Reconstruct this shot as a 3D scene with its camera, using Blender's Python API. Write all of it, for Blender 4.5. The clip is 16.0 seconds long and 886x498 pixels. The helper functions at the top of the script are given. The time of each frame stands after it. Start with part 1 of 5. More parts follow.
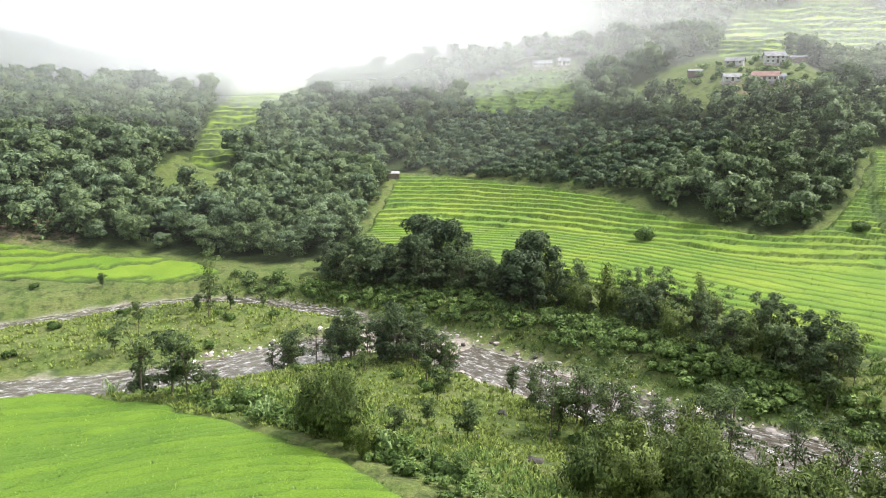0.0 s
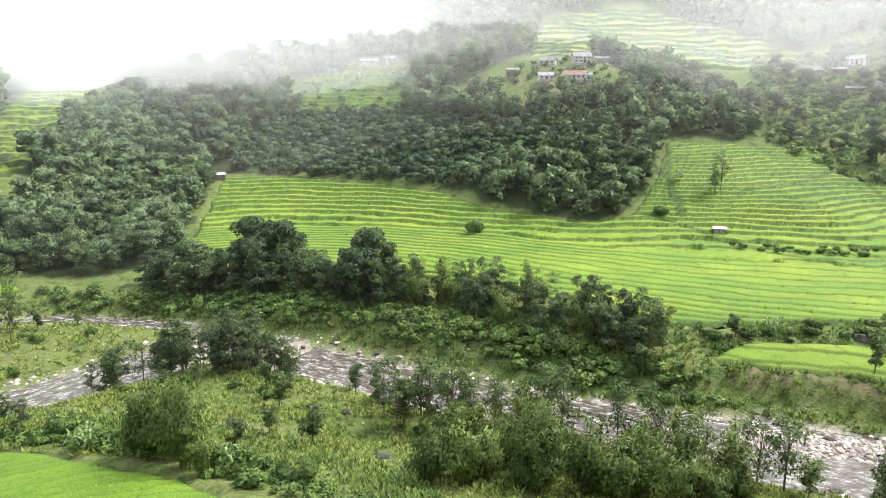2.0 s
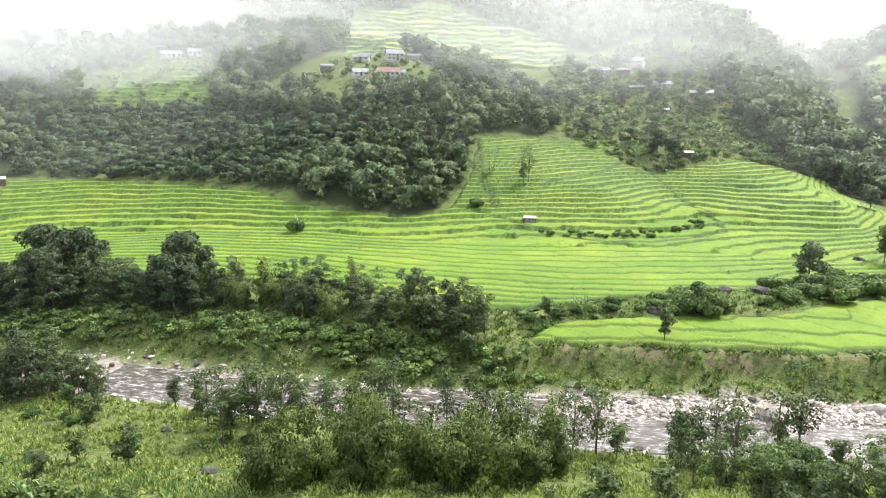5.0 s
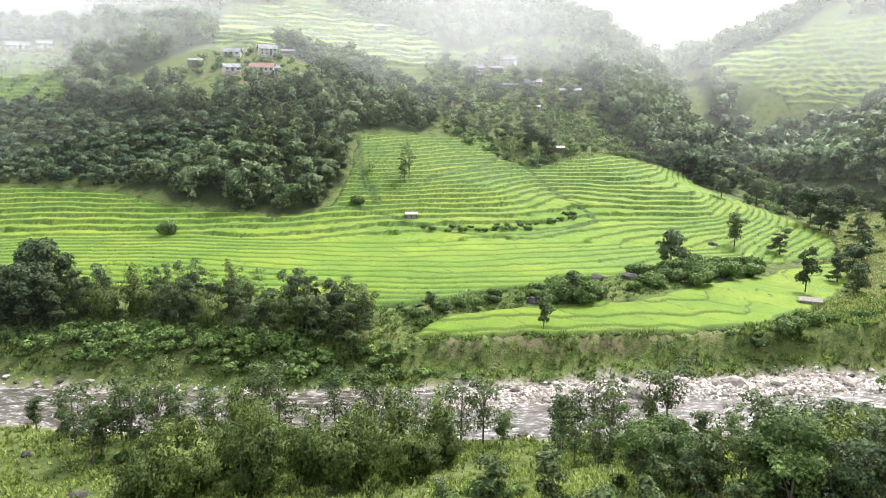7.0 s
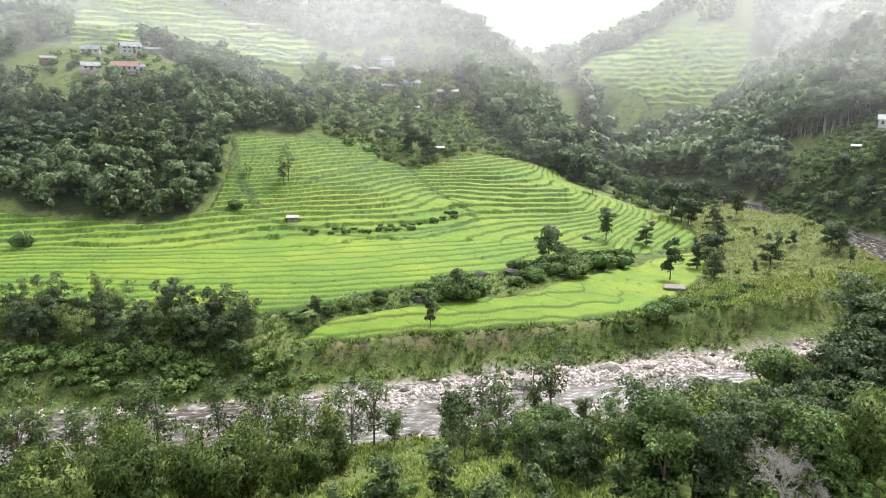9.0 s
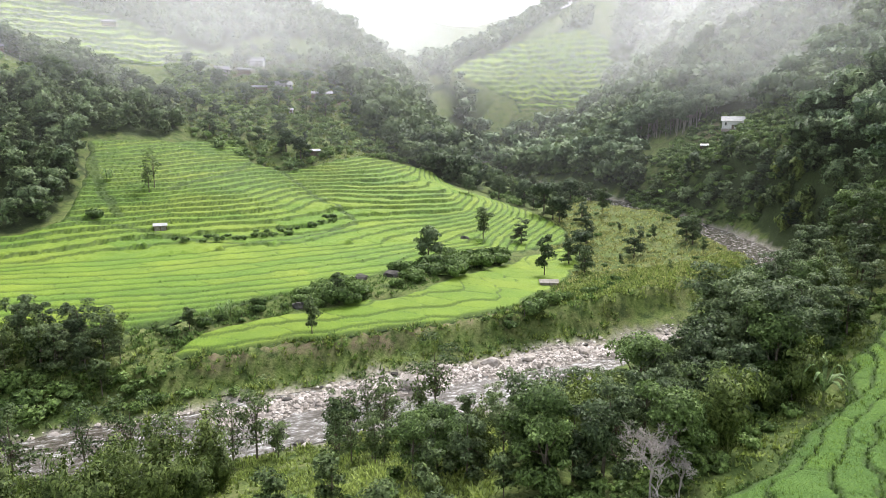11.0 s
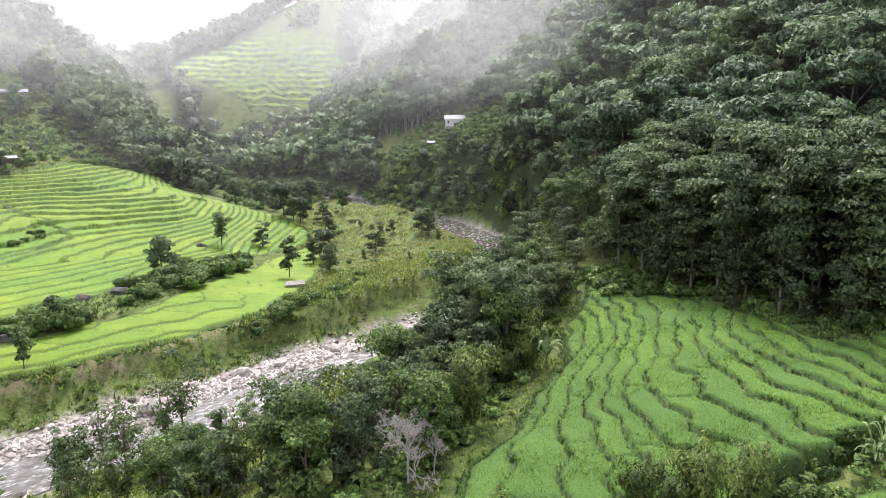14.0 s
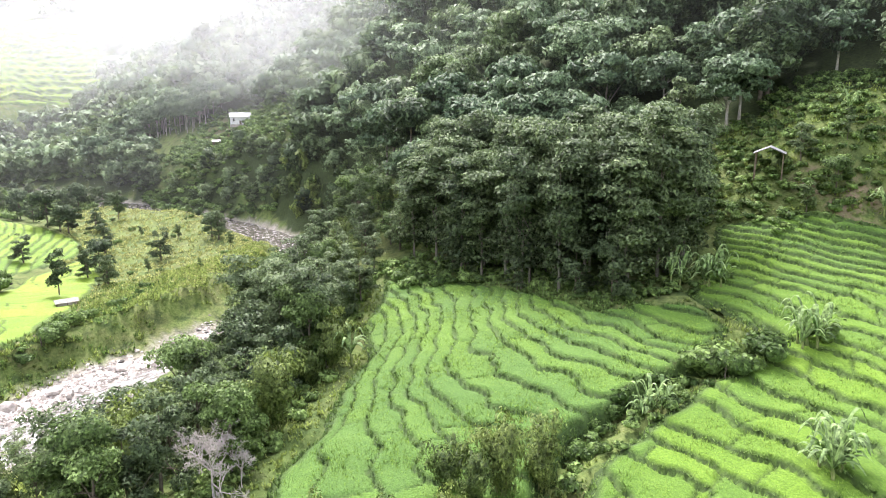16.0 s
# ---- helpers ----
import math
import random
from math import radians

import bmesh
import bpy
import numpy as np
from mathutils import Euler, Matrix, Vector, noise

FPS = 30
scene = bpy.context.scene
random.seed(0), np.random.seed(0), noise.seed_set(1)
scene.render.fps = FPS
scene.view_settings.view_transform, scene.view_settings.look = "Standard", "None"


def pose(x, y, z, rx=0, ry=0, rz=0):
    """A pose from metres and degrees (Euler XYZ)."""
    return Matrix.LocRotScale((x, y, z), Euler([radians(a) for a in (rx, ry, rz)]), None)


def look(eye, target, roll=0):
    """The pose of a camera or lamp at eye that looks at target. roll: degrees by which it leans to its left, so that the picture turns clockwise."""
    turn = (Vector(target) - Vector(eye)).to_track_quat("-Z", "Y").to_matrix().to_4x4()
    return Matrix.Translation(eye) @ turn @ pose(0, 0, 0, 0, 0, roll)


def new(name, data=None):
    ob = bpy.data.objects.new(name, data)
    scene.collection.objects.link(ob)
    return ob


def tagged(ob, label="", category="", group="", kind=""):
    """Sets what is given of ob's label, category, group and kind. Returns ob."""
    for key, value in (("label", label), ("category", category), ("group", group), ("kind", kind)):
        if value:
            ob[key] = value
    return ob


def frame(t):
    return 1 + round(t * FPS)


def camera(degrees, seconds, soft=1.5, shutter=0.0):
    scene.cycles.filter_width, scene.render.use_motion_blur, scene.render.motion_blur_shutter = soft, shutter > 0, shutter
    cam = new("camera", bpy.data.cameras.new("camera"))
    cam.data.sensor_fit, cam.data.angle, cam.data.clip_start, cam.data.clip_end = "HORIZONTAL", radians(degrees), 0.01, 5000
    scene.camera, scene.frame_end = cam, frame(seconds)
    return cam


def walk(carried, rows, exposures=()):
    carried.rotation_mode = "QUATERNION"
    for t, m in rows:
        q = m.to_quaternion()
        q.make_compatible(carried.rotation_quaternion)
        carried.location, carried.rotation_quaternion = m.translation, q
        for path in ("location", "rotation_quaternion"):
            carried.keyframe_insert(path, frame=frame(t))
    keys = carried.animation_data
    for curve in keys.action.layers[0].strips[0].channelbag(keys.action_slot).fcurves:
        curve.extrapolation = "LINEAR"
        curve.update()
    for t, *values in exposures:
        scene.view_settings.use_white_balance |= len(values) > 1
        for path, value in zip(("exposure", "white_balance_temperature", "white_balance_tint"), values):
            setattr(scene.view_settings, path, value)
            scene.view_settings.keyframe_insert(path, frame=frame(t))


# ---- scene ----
cam = camera(65.5, 16.0, soft=0.8)
EYE = (0.0, 0.0, 50.0)
# seconds, heading, pitch, lean in degrees: the camera hovers and turns
PATH = [
    (0.0, 0.0, -11.22, -0.29), (0.5, -5.57, -11.25, -0.14), (1.0, -8.85, -11.3, -0.08), (1.5, -11.39, -11.35, -0.03), (2.0, -13.91, -11.39, 0.03),
    (2.5, -16.4, -11.42, 0.02), (3.0, -18.89, -11.46, -0.01), (3.5, -21.37, -11.53, 0.02), (4.0, -23.84, -11.58, -0.01), (6.5, -36.25, -11.87, -0.07),
    (7.0, -38.72, -11.92, -0.11), (7.5, -41.21, -11.9, -0.1), (8.0, -43.66, -11.88, -0.11), (8.5, -46.09, -11.87, -0.13), (9.0, -48.53, -11.83, -0.08),
    (11.5, -61.26, -11.59, -0.19), (12.0, -63.86, -11.57, -0.18), (12.5, -67.13, -11.58, -0.16), (13.0, -72.59, -11.59, -0.13), (13.5, -76.85, -11.59, -0.12),
    (14.0, -80.22, -11.62, -0.04), (14.5, -83.66, -11.69, 0.0), (15.0, -87.05, -11.75, 0.08), (15.5, -91.9, -11.83, 0.12), (16.0, -97.31, -11.86, 0.06)]
walk(cam, [(t, pose(*EYE, 90 + pitch, lean, yaw)) for t, yaw, pitch, lean in PATH], [(0.0, 0.48, 6420, 12), (3.5, 0.73, 6380, 12), (7.0, 0.63, 6350, 12), (9.0, 0.48, 6330, 13), (12.5, 0.28, 6280, 15), (14.5, 0.76, 6250, 18), (16.0, 1.26, 6250, 20)])

# ---- light: a bright, thinly overcast sky ----
SUN_HEIGHT, SUN_SIDE = 52, 78
world = bpy.data.worlds.new("sky")
scene.world = world
world.use_nodes = True
wt = world.node_tree
sky = wt.nodes.new("ShaderNodeTexSky")
sky.sky_type, sky.sun_disc = "NISHITA", False
sky.sun_elevation, sky.sun_rotation = radians(SUN_HEIGHT), radians(SUN_SIDE)
sky.air_density, sky.dust_density = 1.0, 6.0
pale = wt.nodes.new("ShaderNodeMixRGB")
pale.inputs[0].default_value = 0.75
pale.inputs[2].default_value = (7.3, 7.7, 8.1, 1)
wt.links.new(sky.outputs[0], pale.inputs[1])
back = wt.nodes["Background"]
back.inputs[1].default_value = 0.15
wt.links.new(pale.outputs[0], back.inputs[0])
sun = new("sun", bpy.data.lights.new("sun", "SUN"))
sun.data.energy, sun.data.angle, sun.data.color = 3.8, radians(16), (1, 0.97, 0.9)
sun.matrix_world = look((0, 0, 0), (-math.sin(radians(SUN_SIDE)) * math.cos(radians(SUN_HEIGHT)), -math.cos(radians(SUN_SIDE)) * math.cos(radians(SUN_HEIGHT)), -math.sin(radians(SUN_HEIGHT))))

# ---- materials ----
def material(name, rough=0.8):
    m = bpy.data.materials.new(name)
    m.use_nodes = True
    b = m.node_tree.nodes["Principled BSDF"]
    b.inputs["Roughness"].default_value = rough
    b.inputs["Specular IOR Level"].default_value = 0.25
    return m, m.node_tree, b


def node(nt, kind, **values):
    n = nt.nodes.new(kind)
    for key, value in values.items():
        n.inputs[key].default_value = value
    return n


def ramp(nt, source, stops):
    r = nt.nodes.new("ShaderNodeValToRGB")
    e = r.color_ramp.elements
    while len(e) < len(stops):
        e.new(0.5)
    for k, (at, c) in enumerate(stops):
        e[k].position, e[k].color = at, (*c, 1)
    nt.links.new(source, r.inputs[0])
    return r.outputs[0]


def blend(nt, a, b, amount, mode="MIX"):
    n = nt.nodes.new("ShaderNodeMixRGB")
    n.blend_type = mode
    for socket, value in zip(n.inputs, (amount, a, b)):
        if isinstance(value, bpy.types.NodeSocket):
            nt.links.new(value, socket)
        else:
            socket.default_value = value if isinstance(value, (int, float)) else (*value, 1)
    return n.outputs[0]


def place(nt):
    return nt.nodes.new("ShaderNodeNewGeometry").outputs["Position"]


def noise_of(nt, scale, detail=4.0, where=None, stretch=None):
    n = node(nt, "ShaderNodeTexNoise", Scale=scale, Detail=detail, Roughness=0.6)
    where = where or place(nt)
    if stretch:
        mp = nt.nodes.new("ShaderNodeMapping")
        mp.inputs["Scale"].default_value = stretch
        nt.links.new(where, mp.inputs[0])
        where = mp.outputs[0]
    nt.links.new(where, n.inputs["Vector"])
    return n.outputs["Fac"]


def bump(nt, b, height, strength, distance):
    n = node(nt, "ShaderNodeBump", Strength=strength, Distance=distance)
    nt.links.new(height, n.inputs["Height"])
    nt.links.new(n.outputs[0], b.inputs["Normal"])


def attribute(nt, name):
    a = nt.nodes.new("ShaderNodeAttribute")
    a.attribute_name = name
    return a.outputs["Fac"]


def leaf_material(name, dark, light, see_through=0.34, grain=2.2):
    m, nt, b = material(name, 0.6)
    info = nt.nodes.new("ShaderNodeObjectInfo")
    geo = nt.nodes.new("ShaderNodeNewGeometry")
    mixed = node(nt, "ShaderNodeMath")
    mixed.operation = "MULTIPLY_ADD"
    nt.links.new(geo.outputs["Random Per Island"], mixed.inputs[0])
    mixed.inputs[1].default_value = 0.45
    half = node(nt, "ShaderNodeMath")
    half.operation = "MULTIPLY"
    half.inputs[1].default_value = 0.55
    tint = nt.nodes.new("ShaderNodeAttribute")
    tint.attribute_name = "tint"
    summed = node(nt, "ShaderNodeMath")
    summed.operation = "ADD"
    nt.links.new(info.outputs["Random"], half.inputs[0])
    nt.links.new(half.outputs[0], mixed.inputs[2])
    nt.links.new(mixed.outputs[0], summed.inputs[0])
    nt.links.new(tint.outputs["Fac"], summed.inputs[1])
    c = ramp(nt, summed.outputs[0], [(0.05, dark), (0.95, light)])
    # noise paints shaded gaps and bright highlights between leaves into the colour
    painted_gaps = ramp(nt, noise_of(nt, grain, 3), [(0.36, (0.38, 0.4, 0.38)), (0.5, (1, 1, 1)), (0.66, (1.6, 1.55, 1.45))])
    c = blend(nt, c, painted_gaps, 1.0, "MULTIPLY")
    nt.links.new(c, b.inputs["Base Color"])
    bump(nt, b, noise_of(nt, grain * 1.3, 2), 0.7, 0.25)
    tr = nt.nodes.new("ShaderNodeBsdfTranslucent")
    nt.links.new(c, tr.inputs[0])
    mix = nt.nodes.new("ShaderNodeMixShader")
    mix.inputs[0].default_value = see_through
    nt.links.new(b.outputs[0], mix.inputs[1])
    nt.links.new(tr.outputs[0], mix.inputs[2])
    nt.links.new(mix.outputs[0], nt.nodes["Material Output"].inputs[0])
    return m


def plain(name, a, b_, scale, rough=0.85, relief=0.0, metal=0.0):
    m, nt, b = material(name, rough)
    f = noise_of(nt, scale)
    nt.links.new(ramp(nt, f, [(0.3, a), (0.7, b_)]), b.inputs["Base Color"])
    b.inputs["Metallic"].default_value = metal
    if relief:
        bump(nt, b, noise_of(nt, scale * 3), 0.6, relief)
    return m


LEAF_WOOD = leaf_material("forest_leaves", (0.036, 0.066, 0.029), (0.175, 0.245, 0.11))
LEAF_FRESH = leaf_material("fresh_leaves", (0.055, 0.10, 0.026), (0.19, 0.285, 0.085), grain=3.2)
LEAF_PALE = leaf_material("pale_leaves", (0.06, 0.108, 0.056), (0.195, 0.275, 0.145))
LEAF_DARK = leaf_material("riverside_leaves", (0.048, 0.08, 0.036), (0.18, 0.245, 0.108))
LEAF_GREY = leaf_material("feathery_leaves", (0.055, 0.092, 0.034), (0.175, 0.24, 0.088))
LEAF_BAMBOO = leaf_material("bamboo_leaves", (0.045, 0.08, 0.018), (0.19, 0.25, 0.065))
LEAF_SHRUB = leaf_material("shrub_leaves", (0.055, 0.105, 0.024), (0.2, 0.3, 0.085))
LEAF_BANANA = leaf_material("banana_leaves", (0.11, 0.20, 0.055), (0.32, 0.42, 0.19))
BARK = plain("bark", (0.07, 0.055, 0.04), (0.20, 0.17, 0.13), 3, relief=0.03)
BARK_PALE = plain("pale_bark", (0.22, 0.20, 0.17), (0.42, 0.39, 0.34), 4, relief=0.02)
BARK_GREY = plain("grey_bark", (0.10, 0.09, 0.075), (0.24, 0.215, 0.18), 4, relief=0.02)
CULM = plain("bamboo_culm", (0.10, 0.14, 0.04), (0.24, 0.26, 0.10), 2)
ROCK = plain("river_rock", (0.22, 0.195, 0.17), (0.54, 0.48, 0.43), 0.9, relief=0.05)
ROCK_DARK = plain("dark_boulder", (0.03, 0.03, 0.028), (0.12, 0.11, 0.095), 0.9, relief=0.06)
TIN = plain("tin_roof", (0.14, 0.145, 0.15), (0.30, 0.30, 0.31), 0.6, 0.5, metal=0.2)
TIN_PALE = plain("pale_sheet_roof", (0.34, 0.34, 0.34), (0.56, 0.56, 0.55), 1.2, 0.6)
TIN_RED = plain("red_tin_roof", (0.20, 0.10, 0.08), (0.34, 0.21, 0.18), 0.6, 0.5)
PLASTER = plain("white_plaster", (0.38, 0.38, 0.36), (0.58, 0.58, 0.56), 0.7)
PLASTER_BLUE = plain("blue_plaster", (0.25, 0.42, 0.62), (0.36, 0.52, 0.70), 0.7)
TIMBER = plain("weathered_timber", (0.10, 0.075, 0.05), (0.24, 0.19, 0.14), 2, relief=0.02)
DARK_GLASS = plain("window_glass", (0.05, 0.055, 0.06), (0.10, 0.105, 0.11), 1, 0.15)
THATCH = plain("grey_thatch", (0.20, 0.18, 0.15), (0.42, 0.38, 0.34), 2, relief=0.04)


def ground_material():
    m, nt, b = material("meadow_ground", 0.95)
    fine, mid, wide = noise_of(nt, 1.6, 6), noise_of(nt, 0.22, 5), noise_of(nt, 0.03, 3)
    grass = ramp(nt, fine, [(0.25, (0.05, 0.08, 0.016)), (0.5, (0.12, 0.165, 0.04)), (0.8, (0.2, 0.235, 0.075))])
    olive = ramp(nt, fine, [(0.25, (0.075, 0.095, 0.026)), (0.75, (0.21, 0.225, 0.085))])
    c = blend(nt, grass, olive, ramp(nt, mid, [(0.42, (0, 0, 0)), (0.62, (1, 1, 1))]))
    c = blend(nt, c, (0.03, 0.055, 0.014), ramp(nt, noise_of(nt, 0.35, 6), [(0.5, (0, 0, 0)), (0.66, (0.8, 0.8, 0.8))]))
    c = blend(nt, c, (0.05, 0.09, 0.018), ramp(nt, wide, [(0.45, (0, 0, 0)), (0.75, (0.6, 0.6, 0.6))]))
    c = blend(nt, c, (0.19, 0.15, 0.10), ramp(nt, noise_of(nt, 0.5, 6), [(0.66, (0, 0, 0)), (0.74, (0.7, 0.7, 0.7))]))
    earth = ramp(nt, noise_of(nt, 0.9, 6), [(0.3, (0.11, 0.085, 0.055)), (0.55, (0.22, 0.165, 0.11)), (0.75, (0.15, 0.18, 0.06))])
    # leaf litter and the shade under trees, put into one dark colour
    c = blend(nt, c, ramp(nt, fine, [(0.3, (0.02, 0.032, 0.01)), (0.7, (0.06, 0.085, 0.025))]), attribute(nt, "litter_shade"))
    c = blend(nt, c, earth, blend(nt, attribute(nt, "soil"), ramp(nt, noise_of(nt, 0.45, 6), [(0.42, (0, 0, 0)), (0.56, (1, 1, 1))]), 1.0, "MULTIPLY"))
    stones = ramp(nt, noise_of(nt, 1.3, 8), [(0.3, (0.13, 0.11, 0.09)), (0.55, (0.36, 0.32, 0.28)), (0.75, (0.55, 0.50, 0.45))])
    c = blend(nt, c, stones, attribute(nt, "bed"))
    nt.links.new(c, b.inputs["Base Color"])
    bump(nt, b, noise_of(nt, 2.2, 8), 0.9, 0.35)
    return m


def rice_material():
    m, nt, b = material("rice_terrace", 0.75)
    fine = noise_of(nt, 5.0, 6)
    lush = ramp(nt, attribute(nt, "tone"), [(0.0, (0.085, 0.172, 0.03)), (0.5, (0.148, 0.262, 0.024)), (1.0, (0.215, 0.305, 0.03))])
    c = blend(nt, lush, ramp(nt, fine, [(0.3, (0.55, 0.62, 0.5)), (0.7, (1.25, 1.2, 1.15))]), 1.0, "MULTIPLY")
    c = blend(nt, c, ramp(nt, noise_of(nt, 0.12, 3), [(0.35, (0.82, 0.86, 0.8)), (0.65, (1.1, 1.06, 1.0))]), 1.0, "MULTIPLY")
    # dark row edges: weeds, plus riser and row shading put into the colour
    weeds = ramp(nt, noise_of(nt, 1.8, 6), [(0.3, (0.018, 0.032, 0.01)), (0.6, (0.05, 0.085, 0.02)), (0.8, (0.13, 0.12, 0.055))])
    c = blend(nt, c, weeds, attribute(nt, "edge"))
    nt.links.new(c, b.inputs["Base Color"])
    bump(nt, b, noise_of(nt, 6.0, 6, stretch=(1, 1, 0.3)), 0.8, 0.25)
    return m


def water_material():
    m, nt, b = material("river_water", 0.12)
    b.inputs["Specular IOR Level"].default_value = 0.6
    uv = nt.nodes.new("ShaderNodeUVMap").outputs[0]
    streak = noise_of(nt, 1.0, 6, uv, (0.36, 0.85, 1))
    ripple = noise_of(nt, 1.0, 5, uv, (1.3, 3.0, 1))
    both = blend(nt, streak, ripple, 0.4)
    foam = ramp(nt, both, [(0.5, (0, 0, 0)), (0.59, (0.3, 0.3, 0.3)), (0.69, (1, 1, 1))])
    c = blend(nt, ramp(nt, streak, [(0.3, (0.055, 0.047, 0.037)), (0.7, (0.15, 0.132, 0.11))]), (0.72, 0.73, 0.73), foam)
    nt.links.new(c, b.inputs["Base Color"])
    nt.links.new(ramp(nt, foam, [(0, (0.12, 0.12, 0.12)), (1, (0.8, 0.8, 0.8))]), b.inputs["Roughness"])
    bump(nt, b, both, 0.5, 0.35)
    return m


GROUND, RICE, WATER = ground_material(), rice_material(), water_material()


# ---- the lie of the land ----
# Spot heights in metres (east, north, height), chosen to fit the camera's view and smoothed by a thin-plate surface
SPOTS = {
    "near bank": [(0, 0, 19), (0, -90, 38), (-90, -60, 26), (-35, 61, 12), (-16, 58, 13.5), (-3, 62, 13), (90, -70, 46), (-110, 60, 8),
                  (16, 88, 4), (36, 77, 5), (64, 62, 2.5), (92, 42, 3), (76, 46, 3.5), (70, 24, 12), (-44, 121, 2.5), (-90, 128, 3), (0, 113, 3.5), (-8, 88, 8), (57, 28, 15)],
    "valley floor": [(-120, 172, 5), (-88, 190, 6), (-35, 197, 5), (0, 166, 5), (26, 148, 6), (52, 142, 8), (83, 119, 8.5), (104, 94, 8),
                     (143, 83, 8), (160, 58, 6), (193, 52, 4), (230, 95, 5), (300, 150, 7), (420, 230, 9)],
    "rice slope": [(-21, 299, 23), (47, 266, 20), (98, 219, 16), (139, 190, 12.5), (208, 187, 14), (178, 197, 18.5), (222, 226, 26), (246, 220, 29), (246, 154, 16)],
    "north hills": [(-150, 260, 40), (-225, 390, 75), (-350, 606, 160), (-60, 222, 10), (-85, 319, 45), (-116, 435, 62), (-181, 676, 162),
                    (-28, 399, 62), (-42, 600, 140), (59, 335, 47), (75, 423, 82), (104, 591, 158), (134, 302, 65), (163, 365, 82), (195, 438, 104),
                    (264, 594, 172), (364, 539, 162), (194, 267, 42), (235, 324, 66), (306, 421, 106), (302, 292, 58), (396, 382, 122), (430, 330, 94), (373, 252, 44)],
    "east hills": [(800, 480, 84), (566, 420, 72), (554, 320, 84), (475, 262, 14), (639, 285, 122), (564, 205, 55), (719, 247, 168), (512, 90, 118), (330, 60, 28), (440, 90, 66), (318, 33, 45),
                   (235, 0, 26), (320, -5, 72), (450, -20, 145)],
    "south hills": [(108, -19, 24), (167, -29, 49), (295, -52, 120), (100, -46, 30), (136, -63, 50), (227, -106, 112), (38, -32, 22), (60, -50, 27.5), (84, -71, 36),
                    (153, -128, 84), (62, -6, 21), (75, 8, 17), (105, 5, 18), (84, -30, 27), (60, -25, 24)],
}
RIVER = [(439, 240, 5), (379, 169, 4), (333, 99, 3), (302, 69, 2.4), (283, 48, 2), (248, 25, 1.5), (214, 7, 1.2), (181, 8, 1),
         (149.5, 23, 0.8), (129, 38.5, 0.6), (107, 54, 0.4), (92, 66, 0.2), (76, 77, 0.1), (60, 87, 0), (47, 96, 0), (37, 105.5, -0.1),
         (27, 115.5, -0.2), (14, 128.5, -0.2), (3, 139.5, -0.3), (-6, 146.5, -0.3), (-16, 148.5, -0.3), (-27, 142, -0.4), (-39, 132.5, -0.5), (-50, 126, -0.5),
         (-63, 121, -0.6), (-81, 117, -0.7), (-110, 108, -0.8), (-180, 95, -1)]
SIDE_CHANNEL = [(-8, 149, 0.1), (-14, 158, 0.3), (-23, 165, 0.5), (-35, 170, 0.6), (-50, 177, 0.6), (-68, 177, 0.5), (-84, 169, 0.4), (-103, 154, 0.2), (-140, 125, -0.4), (-175, 98, -0.9)]
# a bank of pale shingle on the far side of the current
SHINGLE = [(72, 84, 0.1), (88, 74.5, 0.2), (100, 65.5, 0.3), (111, 58, 0.4), (125, 48.5, 0.5), (139, 36, 0.7), (157, 24.5, 0.8)]
# a wet ditch between the near terraces
DITCH = [(30, -8, 0), (42, -11, 0), (50, -16, 0), (55, -23, 0), (58, -30, 0), (61, -38, 0), (62.5, -46, 0), (64, -56, 0)]


def thin_plate(p, q):
    r2 = ((p[:, None, :] - q[None, :, :]) ** 2).sum(2)
    return np.where(r2 > 1e-9, 0.5 * r2 * np.log(r2 + 1e-12), 0.0)


def fit_surface():
    s = np.array([v for group in SPOTS.values() for v in group], float)
    p = s[:, :2] / 100
    n = len(p)
    a = np.zeros((n + 3, n + 3))
    a[:n, :n] = thin_plate(p, p) + 0.002 * np.eye(n)
    a[:n, n:], a[n:, :n] = np.c_[np.ones(n), p], np.c_[np.ones(n), p].T
    return p, np.linalg.solve(a, np.r_[s[:, 2], 0, 0, 0])


SURFACE = fit_surface()


def smooth_height(x, y):
    """The hillsides without river, terraces or roughness."""
    x, y = np.atleast_1d(np.asarray(x, float)).ravel(), np.atleast_1d(np.asarray(y, float)).ravel()
    far = np.maximum(1, np.hypot(x - 100, y - 150) / 900)
    q = np.c_[100 + (x - 100) / far, 150 + (y - 150) / far] / 100
    out = np.empty(len(q))
    p, w = SURFACE
    for i in range(0, len(q), 20000):
        b = q[i:i + 20000]
        out[i:i + 20000] = thin_plate(b, p) @ w[:-3] + np.c_[np.ones(len(b)), b] @ w[-3:]
    away = np.hypot(x - 100, y - 150)
    return out + smoothstep((away - 900) / 900) * (165 + 80 * waves(x, y, 900, 2) + 30 * waves(x, y, 260, 4))


def along(line, x, y):
    """Distance to a line of (x, y, z) points, and its level, at the nearest spot."""
    x, y = np.asarray(x, float).ravel(), np.asarray(y, float).ravel()
    best, level = np.full(x.shape, 1e9), np.zeros(x.shape)
    for a, b in zip(line[:-1], line[1:]):
        dx, dy = b[0] - a[0], b[1] - a[1]
        u = np.clip(((x - a[0]) * dx + (y - a[1]) * dy) / (dx * dx + dy * dy), 0, 1)
        d = np.hypot(x - a[0] - u * dx, y - a[1] - u * dy)
        near = d < best
        best, level = np.where(near, d, best), np.where(near, a[2] + u * (b[2] - a[2]), level)
    return best, level


